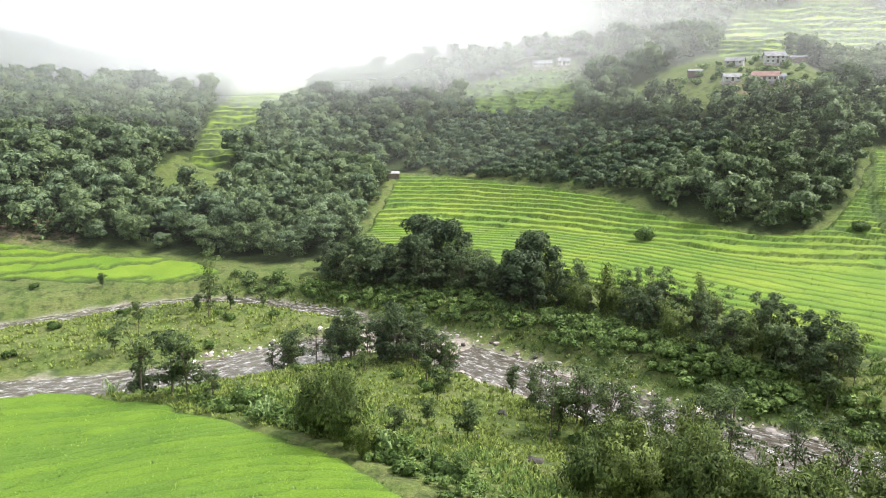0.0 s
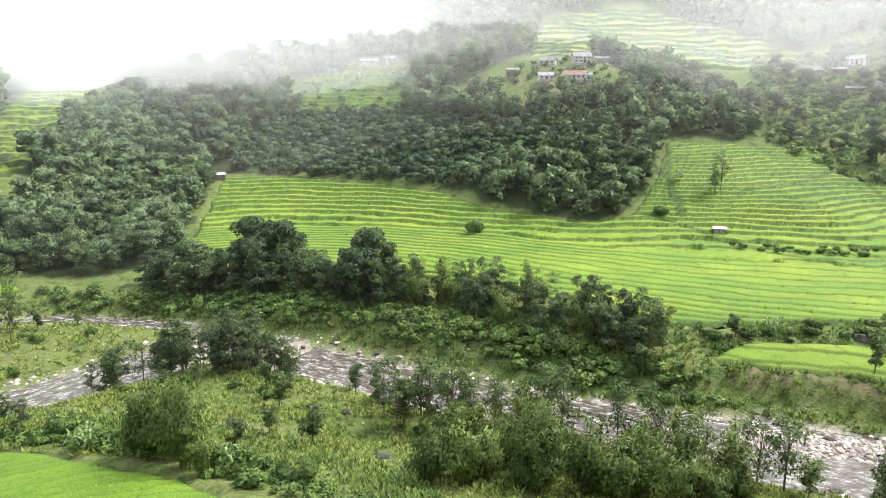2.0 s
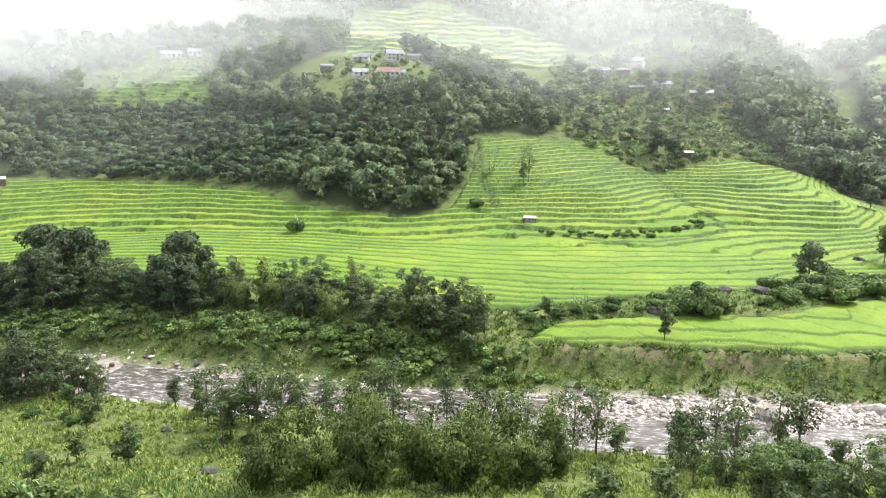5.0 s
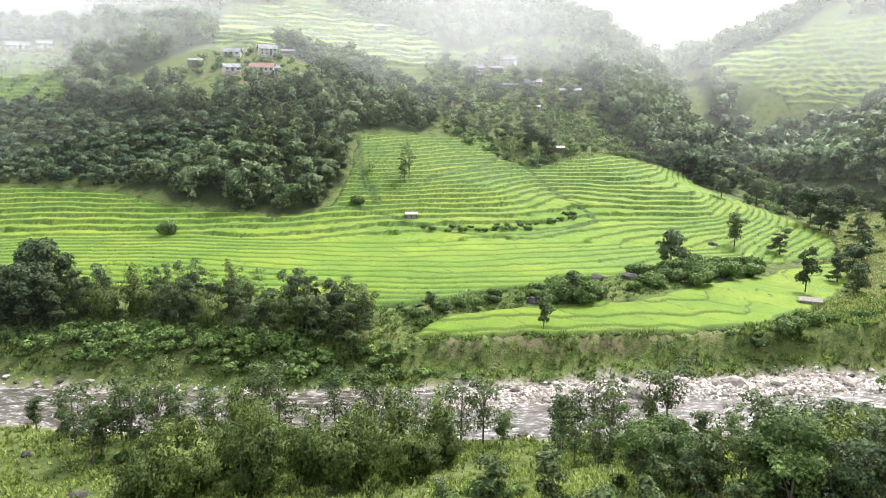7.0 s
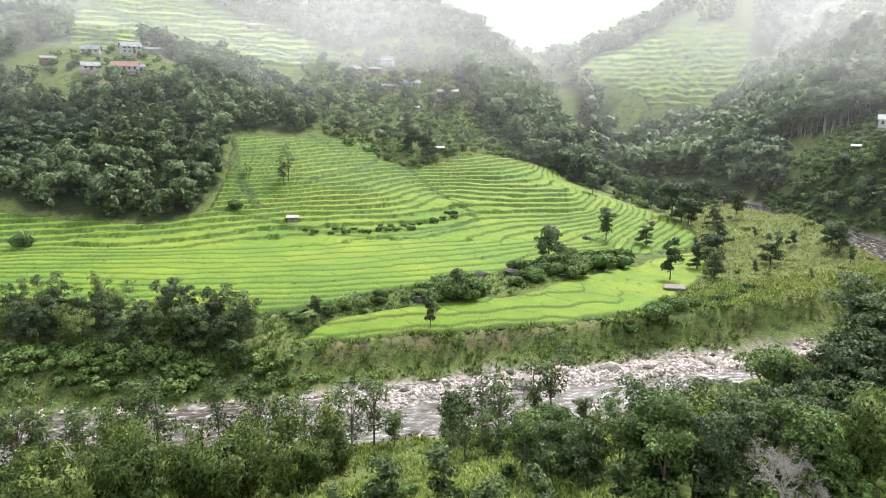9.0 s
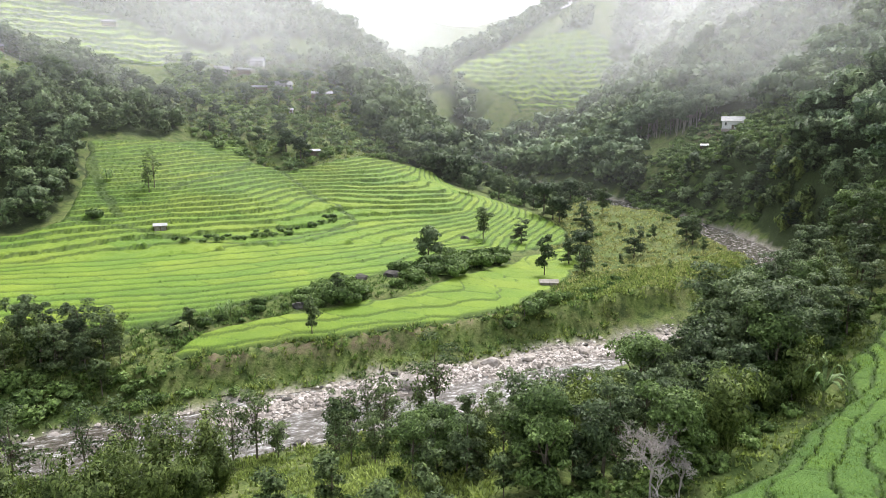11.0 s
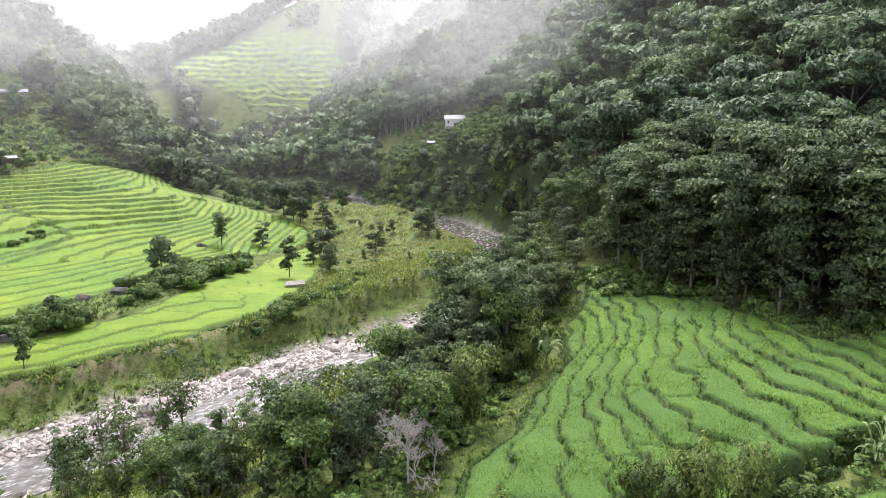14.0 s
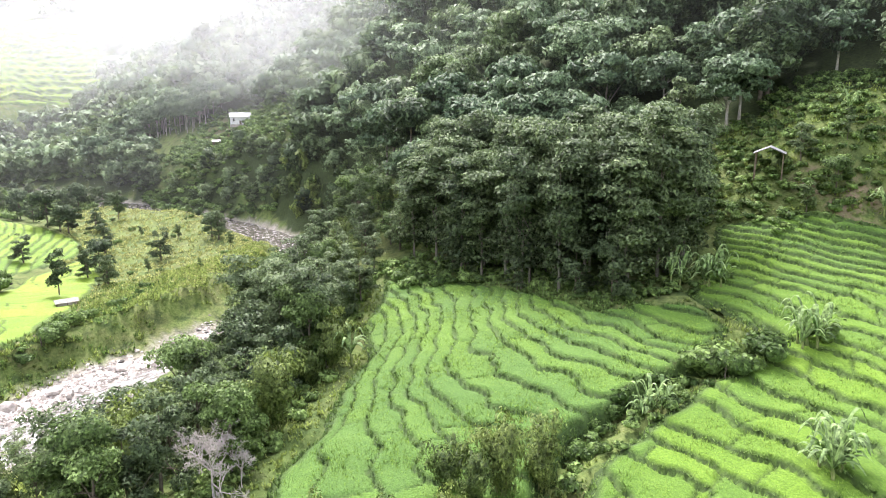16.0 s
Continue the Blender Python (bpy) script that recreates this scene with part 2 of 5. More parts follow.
def waves(x, y, size, seed=0):
    """Cheap smooth roughness between -1 and 1."""
    x, y = np.asarray(x, float) / size, np.asarray(y, float) / size
    out = 0
    for k in range(5):
        a, f = 2.4 * k + seed * 1.7, 0.7 + 0.37 * k
        out = out + np.sin((x * math.cos(a) + y * math.sin(a)) * f * 6.28 + seed + k * 1.3) / (1 + 0.4 * k)
    return out / 3


def smoothstep(v):
    v = np.clip(v, 0, 1)
    return v * v * (3 - 2 * v)


def narrows(x):
    """The river runs in a tighter bed below the shingle bank."""
    return 1 + 0.38 * smoothstep((62 - np.asarray(x, float)) / 30)


def ground_height(x, y, rough=True):
    x, y = np.asarray(x, float).ravel(), np.asarray(y, float).ravel()
    z = smooth_height(x, y)
    if rough:
        away = np.clip(np.hypot(x - 60, y - 80) / 400, 0.15, 1)
        z = z + 1.3 * away * waves(x, y, 60, 3) + 0.22 * waves(x, y, 11, 1) + 0.07 * waves(x, y, 3.1, 2)
    d, level = along(RIVER, x, y)
    d = d * narrows(x) + 1.3 * waves(x, y, 18, 5) + 0.5 * waves(x, y, 5, 6)
    bluff = smoothstep((x - 60) / 20) * smoothstep((172 - x) / 18)
    rise = 0.16 * smoothstep((d - 7.5) / 3) + (1 - bluff) * 0.84 * smoothstep((d - 10) / 14) + bluff * (0.2 * smoothstep((d - 10) / 5) + 0.64 * smoothstep((d - 14.5) / 4))
    z = np.where(d < 34, (level - 0.7) + (np.maximum(z, level + 0.6) - level + 0.7) * rise, z)
    d, _ = along(DITCH, x, y)
    z = z - 1.5 * smoothstep((2.4 - d - 0.4 * waves(x, y, 5, 3)) / 2)
    d, level = along(SHINGLE, x, y)
    bar = level + 0.35 + 0.25 * waves(x, y, 7, 2) - 1.1 * smoothstep((d - 1.5) / 4)
    z = np.where(d < 8, np.maximum(z, bar), z)
    d, level = along(SIDE_CHANNEL, x, y)
    d = d + 0.8 * waves(x, y, 14, 7)
    z = np.where(d < 14, level - 0.3 + (np.maximum(z, level + 0.3) - level + 0.3) * smoothstep((d - 2) / 9), z)
    return z


def inside(poly, x, y):
    x, y = np.asarray(x, float), np.asarray(y, float)
    hit = np.zeros(x.shape, bool)
    for (x0, y0), (x1, y1) in zip(poly, poly[1:] + poly[:1]):
        if y0 != y1:
            hit ^= ((y0 > y) != (y1 > y)) & (x < (x1 - x0) * (y - y0) / (y1 - y0) + x0)
    return hit


# ---- small builders ----
def mesh_of(name, verts, faces, mats, normals=None, smooth=False, face_mats=None):
    me = bpy.data.meshes.new(name)
    verts = np.asarray(verts, np.float32)
    if isinstance(faces, np.ndarray):
        n, k = faces.shape
        me.vertices.add(len(verts))
        me.vertices.foreach_set("co", verts.ravel())
        me.loops.add(n * k)
        me.loops.foreach_set("vertex_index", faces.astype(np.int32).ravel())
        me.polygons.add(n)
        me.polygons.foreach_set("loop_start", np.arange(0, n * k, k, dtype=np.int32))
        me.update(calc_edges=True)
    else:
        me.from_pydata(verts.tolist(), [], faces)
    for m in mats if isinstance(mats, (list, tuple)) else [mats]:
        me.materials.append(m)
    if smooth:
        me.polygons.foreach_set("use_smooth", np.ones(len(me.polygons), bool))
    if face_mats is not None:
        me.polygons.foreach_set("material_index", np.asarray(face_mats, np.int32))
    if normals is not None:
        me.polygons.foreach_set("use_smooth", np.ones(len(me.polygons), bool))
        me.normals_split_custom_set_from_vertices(np.asarray(normals, float).tolist())
    return me


def float_layer(me, name, values):
    me.attributes.new(name, "FLOAT", "POINT").data.foreach_set("value", np.asarray(values, np.float32))


def under(name, me, parent, label=""):
    ob = new(name, me)
    ob.parent = parent
    return tagged(ob, label)


def part(name, bm, mat, parent, label=""):
    me = bpy.data.meshes.new(name)
    bm.to_mesh(me)
    bm.free()
    me.materials.append(mat)
    return under(name, me, parent, label)


def box(x0, y0, z0, x1, y1, z1, bevel=0.0, bm=None):
    bm = bm or bmesh.new()
    v = bmesh.ops.create_cube(bm, size=1, matrix=Matrix.LocRotScale(((x0 + x1) / 2, (y0 + y1) / 2, (z0 + z1) / 2), None, (x1 - x0, y1 - y0, z1 - z0)))["verts"]
    if bevel:
        bmesh.ops.bevel(bm, geom=list({e for q in v for e in q.link_edges}), offset=bevel, segments=1, affect="EDGES")
    return bm


def tube(points, radii, sides=6):
    """Vertices and quads of a tapered tube along points."""
    points = [Vector(p) for p in points]
    verts, faces = [], []
    for i, (p, r) in enumerate(zip(points, radii)):
        way = (points[min(i + 1, len(points) - 1)] - points[max(i - 1, 0)]).normalized()
        a = way.orthogonal().normalized()
        b = way.cross(a)
        for k in range(sides):
            t = 2 * math.pi * k / sides
            verts.append(p + r * (math.cos(t) * a + math.sin(t) * b))
        if i:
            o = (i - 1) * sides
            for k in range(sides):
                k2 = (k + 1) % sides
                faces.append((o + k, o + k2, o + sides + k2, o + sides + k))
    return [tuple(v) for v in verts], faces


def joined(pieces):
    verts, faces = [], []
    for v, f in pieces:
        o = len(verts)
        verts += v
        faces += [tuple(i + o for i in q) for q in f]
    return verts, faces


# ---- the ground: one sheet, fine in the valley and coarse far off ----
def spread(lo, hi, step, far):
    core = list(np.arange(lo, hi + 0.01, step))
    left, right, s = [], [], step
    a, b = lo, hi
    while a > -far or b < far:
        s *= 1.13
        a, b = a - s, b + s
        left.append(a)
        right.append(b)
    return np.array(left[::-1] + core + right)


# rice fields in plan (east, north), with the height of a step and the way that their rows run
F_MEADOW = [(-125, 20), (-112, 78), (-92, 101), (-78, 105), (-61, 107), (-44, 100), (-33, 91.5), (-23, 83.5), (-15.5, 76.5), (-9, 70), (-4, 63), (6, 46), (14, 22), (-30, 5), (-90, 0)]
F_SLOPE = [(-28, 222), (-19, 300), (5, 299), (36, 279), (58, 257), (73, 232), (87, 218), (101, 207), (118, 209), (136, 226), (156, 252), (200, 253),
           (229, 249), (215, 228), (222, 214), (240, 210), (270, 207), (298, 187), (274, 158), (268, 136), (256, 110), (240, 91), (222, 86), (190, 95), (160, 98),
           (128, 101), (111, 106), (96, 111), (83, 114), (75, 119), (71, 126), (62, 137), (48, 157), (28, 184), (-3, 206)]
F_BANK = [(75, 102), (81, 98), (90, 92), (99, 85), (109, 79), (117, 72), (128, 66), (136, 63), (152, 62), (174, 66), (195, 70), (222, 80), (220, 84), (196, 88), (168, 86), (148, 86), (130, 85), (120, 89), (107, 95), (97, 100), (88, 105), (80, 105)]
F_NEAR = [(40, 7), (52, 8), (60, 5), (72, 2), (81, -1), (94, -1), (112, -5), (108, -13), (90, -22), (76, -27), (74, -33), (72, -38), (66, -39), (61, -34), (58, -28), (55, -21), (48, -14), (36, -8)]
F_RISE = [(36, -12), (47, -18), (53, -25), (56, -31), (59, -39), (62, -42), (70, -40), (76, -39), (82, -46), (92, -52), (88, -57), (83, -66), (80, -74), (60, -76), (36, -54), (22, -34), (24, -18)]
F_UPPER = [(135, 353), (160, 418), (196, 468), (256, 472), (296, 423), (297, 344), (259, 340), (187, 343)]
F_STRIP = [(-98, 266), (-114, 371), (-142, 478), (-134, 540), (-92, 534), (-70, 373), (-79, 300), (-88, 264)]
F_EAST = [(540, 323), (587, 327), (615, 303), (642, 246), (640, 230), (621, 205), (597, 193), (584, 174), (562, 165), (564, 191), (556, 214), (544, 255), (552, 264), (548, 293)]
F_LINK = [(260, 335), (285, 347), (285, 325), (263, 297), (260, 287), (271, 278), (247, 270), (241, 288), (236, 299)]
F_FAR = [(-420, 640), (-330, 760), (-180, 830), (-20, 820), (30, 700), (-60, 690), (-200, 700), (-310, 640)]
F_LEFT = [(-125, 178), (-135, 196), (-112, 197), (-72, 199), (-62, 191), (-75, 183), (-100, 180)]
F_SHELF = [(9, 404), (45, 413), (78, 397), (77, 373), (66, 340), (40, 352), (12, 361)]
FIELDS = [F_MEADOW, F_SLOPE, F_BANK, F_NEAR, F_RISE, F_UPPER, F_STRIP, F_EAST, F_LEFT, F_SHELF, F_LINK, F_FAR]


def in_field(x, y):
    hit = np.zeros(np.shape(x), bool)
    for f in FIELDS:
        hit |= inside(f, x, y)
    return hit


F_ORCHARD = [(-15, 309), (-5, 345), (11, 359), (53, 347), (69, 317), (93, 290), (111, 276), (113, 263), (90, 252), (62, 258), (29, 287)]
CLEARINGS = [F_ORCHARD, [(43, 7), (55, 8), (55, 14), (43, 14)], [(100, 290), (165, 285), (170, 320), (160, 345), (105, 325)], [(40, 408), (75, 390), (80, 415), (50, 425)], [(270, 280), (335, 262), (345, 335), (265, 345)],
             [(404, 118), (380, 72), (352, 40), (335, 42), (335, 66), (352, 92), (380, 112)], [(86, -52), (104, -56), (108, -74), (92, -82)], [(-106, 243), (-82, 240), (-78, 268), (-104, 270)]]


def clear(x, y):
    hit = np.zeros(np.shape(x), bool)
    for f in CLEARINGS:
        hit |= inside(f, x, y)
    return hit


# woods in plan: outline, kinds, spacing, size
WOODS = [
    ([(-170, 190), (-130, 200), (-72, 203), (-45, 200), (-28, 214), (-30, 240), (-22, 303), (-60, 330), (-110, 330), (-220, 300)], "dark broad broad pale", 5.0, 0.68),
    ([(-260, 300), (-22, 304), (5, 302), (36, 283), (62, 262), (72, 330), (150, 370), (185, 460), (150, 700), (-60, 740), (-320, 680)], "broad broad pale dark", 7.6, 0.85),
    ([(62, 262), (75, 236), (88, 221), (102, 210), (118, 212), (136, 229), (155, 256), (190, 256), (205, 262), (225, 285), (205, 345), (165, 345), (100, 320), (72, 330)], "broad dark dark", 5.4, 0.75),
    ([(180, 460), (265, 482), (285, 420), (300, 350), (345, 350), (420, 300), (500, 330), (560, 420), (480, 720), (150, 740)], "broad pale dark", 9.5, 0.9),
    ([(292, 190), (330, 215), (420, 262), (545, 345), (500, 330), (420, 300), (350, 320), (335, 262), (300, 240)], "broad dark", 8.0, 1.05),
    ([(222, -6), (256, 8), (285, 26), (318, 20), (366, 66), (380, 84), (345, 98), (385, 150), (430, 215), (480, 262), (520, 250), (560, 185), (600, 120), (600, -150), (400, -220), (250, -200), (112, -150), (93, -95), (105, -74), (112, -58), (125, -45), (118, -20), (140, -8), (190, -6)], "broad broad dark pale pale", 8.0, 1.1),
    ([(278, 168), (298, 158), (345, 190), (435, 252), (490, 300), (420, 262), (330, 215), (290, 192)], "dark broad broad", 7.0, 0.95),
    ([(272, 20), (300, 48), (330, 90), (346, 97), (340, 82), (314, 48), (288, 20)], "dark broad", 6.0, 0.75),
    ([(222, -6), (240, 12), (262, 24), (285, 36), (292, 26), (285, 22), (256, 4)], "broad dark bamboo", 5.5, 0.75),
    ([(570, 225), (590, 205), (612, 225), (600, 250), (575, 252)], "broad dark", 8.0, 0.9),
    ([(548, 290), (562, 280), (575, 300), (560, 310)], "broad dark", 8.0, 0.9),
    ([(640, 232), (660, 232), (668, 250), (650, 262), (632, 252)], "broad dark", 8.0, 0.9),
    ([(470, 262), (545, 345), (560, 420), (700, 440), (800, 360), (735, 262), (640, 292), (546, 327), (512, 268)], "broad pale", 11.0, 1.1),
    ([(448, 215), (478, 258), (514, 262), (530, 228), (556, 190), (520, 226)], "broad dark", 9.0, 1.0),
    ([(560, 185), (660, 210), (760, 230), (900, 150), (850, -200), (600, -150), (600, 120)], "broad pale", 15.0, 1.5),
]
BARE = [[(118, 294), (158, 290), (160, 298), (120, 304)], [(300, 268), (332, 266), (330, 282), (300, 284)], [(276, 318), (316, 316), (316, 330), (276, 332)],
        [(-150, 196), (-118, 199), (-106, 205), (-118, 212), (-150, 210)], [(80, -66), (90, -60), (90, -63), (84, -72)], [(340, 52), (375, 66), (372, 76), (345, 66)]]
BANK_EDGE = [(78, 99, 4), (92, 88, 5), (109, 77, 5), (122, 68, 5), (137, 62, 5), (152, 61, 5), (166, 62, 4)]


def make_ground():
    xs, ys = spread(-130, 330, 1.8, 2600), spread(-100, 330, 1.8, 2600)
    gx, gy = np.meshgrid(xs, ys)
    x, y = gx.ravel(), gy.ravel()
    z = ground_height(x, y) - np.where(in_field(x, y), 1.0, 0)
    n, m = len(xs), len(ys)
    i = np.arange(n * m).reshape(m, n)
    f = np.stack([i[:-1, :-1], i[:-1, 1:], i[1:, 1:], i[1:, :-1]], -1).reshape(-1, 4)
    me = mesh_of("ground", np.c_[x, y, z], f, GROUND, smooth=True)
    d, level = along(RIVER, x, y)
    d = d * narrows(x) + 9 * smoothstep((z - level - 0.8) / 1.6)
    d2, _ = along(SIDE_CHANNEL, x, y)
    stony = 1 + 0.12 * smoothstep((x - 60) / 30) * smoothstep((170 - x) / 20)
    bed = np.maximum(smoothstep((11.5 * stony - d + 2.2 * waves(x, y, 9, 4)) / 3), smoothstep((4.2 - d2 + waves(x, y, 6, 4)) / 1.5))
    float_layer(me, "bed", bed)
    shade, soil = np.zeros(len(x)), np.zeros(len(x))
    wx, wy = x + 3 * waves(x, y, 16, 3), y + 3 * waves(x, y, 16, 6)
    # woods darken the ground colour: litter together with painted tree shade
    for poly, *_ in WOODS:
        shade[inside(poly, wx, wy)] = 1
    # far hills take the same dark tone in place of trees
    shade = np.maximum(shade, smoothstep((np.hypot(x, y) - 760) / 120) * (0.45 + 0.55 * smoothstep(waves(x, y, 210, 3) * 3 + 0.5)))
    for poly in BARE:
        soil[inside(poly, x + 1.5 * waves(x, y, 8, 3), y + 1.5 * waves(x, y, 8, 6))] = 1
    d3, _ = along(BANK_EDGE, x, y)
    soil = np.maximum(soil, 0.85 * smoothstep((2.2 - d3 + 1.5 * waves(x, y, 7, 2)) / 1.5))
    float_layer(me, "litter_shade", shade * ~clear(x, y))
    float_layer(me, "soil", soil)
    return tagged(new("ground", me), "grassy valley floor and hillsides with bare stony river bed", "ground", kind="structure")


def hash01(a, b=0):
    v = np.sin(np.asarray(a) * 127.1 + np.asarray(b) * 311.7) * 43758.5453
    return v - np.floor(v)


def make_field(poly, res, step, length, label, rice=0.45, seed=0, tone=(0.0, 1.0), steep=None, weedy=1.0, wind=1.0, follow=0.0, lanes=(), slant=0.0, riser=2.5):
    """Stepped paddies. steep: (height, step) from which height on the steps are taller."""
    p = np.array(poly, float)
    (x0, y0), (x1, y1) = p.min(0) - 2 * res, p.max(0) + 2 * res
    gx, gy = np.meshgrid(np.arange(x0, x1, res), np.arange(y0, y1, res))
    x, y = gx.ravel(), gy.ravel()
    wob = res * 0.25
    x, y = x + wob * waves(x, y, 1.7, 1), y + wob * waves(x, y, 1.9, 2)
    ins = inside(poly, x + 1.2 * waves(x, y, 13, 8), y + 1.2 * waves(x, y, 13, 9))
    base = smooth_height(x, y)
    bend, tall = steep or (500, step)
    at, rows = (-20, bend, 900), (-20 / step, bend / step, bend / step + (900 - bend) / tall)
    zs = np.interp(base, at, rows) + wind * (0.5 * waves(x, y, 48, seed) + 0.24 * waves(x, y, 13, seed + 1) + 0.07 * waves(x, y, 4, seed + 2))
    zs = zs - slant * y
    if follow:
        zs = zs + np.minimum(along(RIVER, x, y)[0], 95) / follow
    k = np.floor(zs)
    fr = zs - k
    step = np.where(base > bend, tall, step)
    gys, gxs = (g.ravel() for g in np.gradient(base.reshape(gx.shape), res))
    slope = np.hypot(gxs, gys) + 0.01
    mean = np.array([-np.median(gys[ins]), np.median(gxs[ins])])
    mean /= np.linalg.norm(mean)
    u = x * mean[0] + y * mean[1] + 3 * waves(x, y, 22, seed + 4)
    ln = length * (0.6 + 0.9 * hash01(k, seed + 3))
    u = u / ln + 7 * hash01(k, seed)
    cell = np.floor(u)
    fu = (u - cell) * ln
    lip = np.clip(max(0.34, res * 1.2) * np.hypot(*np.gradient(zs.reshape(gx.shape), res)).ravel(), 0.006, 0.34)
    edge = np.maximum(smoothstep((lip - fr) / lip * 1.6), smoothstep((fr - 1 + lip * 0.8) / lip * 1.4))
    edge = np.maximum(edge, 0.8 * smoothstep((0.4 - fu) / 0.25))
    edge = np.maximum(edge, smoothstep((waves(x, y, 23, seed + 6) - 0.93) * 9))
    for line_, half in lanes:
        edge = np.maximum(edge, smoothstep((half - along([(*q, 0) for q in line_], x, y)[0] + 0.8 * waves(x, y, 7, 4)) / 0.8))
    dense = np.hypot(*np.gradient(zs.reshape(gx.shape), res)).ravel() + 1e-3
    z = base - (fr - 0.5) * np.clip(slope / dense, 0, riser) + rice * (1 - edge) + 0.05 * waves(x, y, 2.3, 5)
    ground = ground_height(x, y) - 0.5
    rim, _ = along([(*p_, 0) for p_ in poly + poly[:1]], x + 1.2 * waves(x, y, 13, 8), y + 1.2 * waves(x, y, 13, 9))
    hold = smoothstep(rim / max(1.3, res * 1.5))
    z = np.where(ins, ground + 0.35 + (z - ground - 0.35) * hold, ground)
    edge = np.maximum(edge, 1 - smoothstep((rim - 0.5) / max(0.9, res)))
    n, m = gx.shape[1], gx.shape[0]
    i = np.arange(n * m).reshape(m, n)
    f = np.stack([i[:-1, :-1], i[:-1, 1:], i[1:, 1:], i[1:, :-1]], -1).reshape(-1, 4)
    f = f[ins[f].any(1)]
    used, f = np.unique(f, return_inverse=True)
    me = mesh_of("rice_field", np.c_[x, y, z][used], f.reshape(-1, 4), RICE, smooth=True)
    float_layer(me, "edge", np.where(ins, edge * weedy, 1)[used])
    float_layer(me, "tone", (tone[0] + (tone[1] - tone[0]) * (0.5 * hash01(k * 3.1 + cell * 17.3, seed) + 0.25 + 0.3 * waves(x, y, 40, seed + 7)))[used])
    tagged(new("rice_field", me), label, "rice field", group="rice fields", kind="stuff")
    shade = tone[0] + (tone[1] - tone[0]) * (0.5 * hash01(k * 3.1 + cell * 17.3, seed) + 0.25 + 0.3 * waves(x, y, 40, seed + 7))
    return np.c_[x, y, z, edge, shade][ins], res


# overgrown paths and banks across the long terraces
LANES = [([(102, 226), (118, 213), (131, 194), (135, 175), (140, 158), (153, 149), (169, 148), (188, 150)], 1.5), ([(159, 211), (189, 217), (220, 231), (234, 247)], 1.6),
         ([(118, 212), (94, 207), (73, 211)], 1.0), ([(155, 252), (139, 221), (134, 204)], 2.2), ([(190, 152), (204, 172), (216, 205), (222, 226)], 1.6)]
make_ground()
# on this spur the darkened row edges are painted soft shading, not weeds
MEADOW = make_field(F_MEADOW, 0.6, 0.45, 60, "broad bright green young rice field on the near spur", 0.4, 1, (0.1, 0.6), None, 0.45)
SLOPE = make_field(F_SLOPE, 0.55, 0.62, 30, "long curved terraces of green rice above the river", 0.3, 2, (0.2, 1.1), (10.5, 1.15), 0.72, 0.7, 6.0, LANES)
make_field(F_BANK, 0.4, 0.8, 6, "low bright rice paddies on the river bank", 0.2, 3, (0.5, 1.1), None, 0.7, 1.0, riser=0.3)
NEAR = make_field(F_NEAR, 0.3, 0.56, 14, "narrow winding rice terraces in the shade of the wood", 0.34, 4, (-0.3, 0.35), None, 0.85, 2.1, riser=0.5)
RISE = make_field(F_RISE, 0.3, 0.95, 9, "small stepped rice terraces beside a ditch", 0.34, 5, (0.0, 0.6), None, 0.9, 2.0, slant=0.17, riser=0.6)
make_field(F_UPPER, 1.1, 4.2, 40, "pale terraced rice fields above the village", 0.4, 6, (0.4, 1.2), None, 1.4)
make_field(F_STRIP, 1.5, 2.2, 30, "pale yellow-green field strip between the woods", 0.4, 7, (0.6, 1.2))
make_field(F_EAST, 1.8, 5.0, 60, "terraced rice fields on the far eastern hill", 0.4, 8, (0.4, 1.1))
make_field(F_LINK, 0.8, 1.5, 20, "stepped pale rice plots below the hamlet", 0.4, 11, (0.4, 1.1), None, 1.2)
make_field(F_FAR, 4.0, 8.0, 60, "pale terraces on the misty far hillside", 0.4, 12, (0.5, 1.2))
make_field(F_LEFT, 0.9, 1.6, 30, "flat rice paddies by the river bend", 0.3, 9, (0.3, 0.9), None, 0.8, riser=0.4)
make_field(F_SHELF, 1.2, 2.0, 25, "weedy terraces below a farmhouse", 0.4, 10, (0.2, 0.8))


def make_water(line, half, name, label, lift=0.0):
    pts = np.array(line, float)
    seg = np.hypot(*np.diff(pts[:, :2], axis=0).T)
    s = np.r_[0, np.cumsum(seg)]
    t = np.arange(0, s[-1], 1.2)
    # a gentle smoothing of the line
    c = np.stack([np.convolve(np.pad(np.interp(t, s, pts[:, k]), 7, "edge"), np.ones(15) / 15, "valid") for k in range(3)], 1)
    way = np.gradient(c[:, :2], axis=0)
    way /= np.linalg.norm(way, axis=1)[:, None]
    across = np.linspace(-half, half, 15)
    x = c[:, None, 0] - way[:, None, 1] * across
    y = c[:, None, 1] + way[:, None, 0] * across
    z = np.broadcast_to(c[:, None, 2] - 0.15 + lift, x.shape) + 0.10 * waves(x, y, 3.5, 3) + 0.06 * waves(x, y, 1.6, 4)
    m, n = x.shape
    i = np.arange(n * m).reshape(m, n)
    f = np.stack([i[:-1, :-1], i[1:, :-1], i[1:, 1:], i[:-1, 1:]], -1).reshape(-1, 4)
    me = mesh_of(name, np.c_[x.ravel(), y.ravel(), z.ravel()], f, WATER, smooth=True)
    uv = np.stack([np.broadcast_to(t[:, None], x.shape), np.broadcast_to(across, x.shape)], -1).reshape(-1, 2)
    me.uv_layers.new(name="flow").data.foreach_set("uv", uv[f.ravel()].astype(np.float32).ravel())
    return tagged(new(name, me), label, "river", kind="structure")


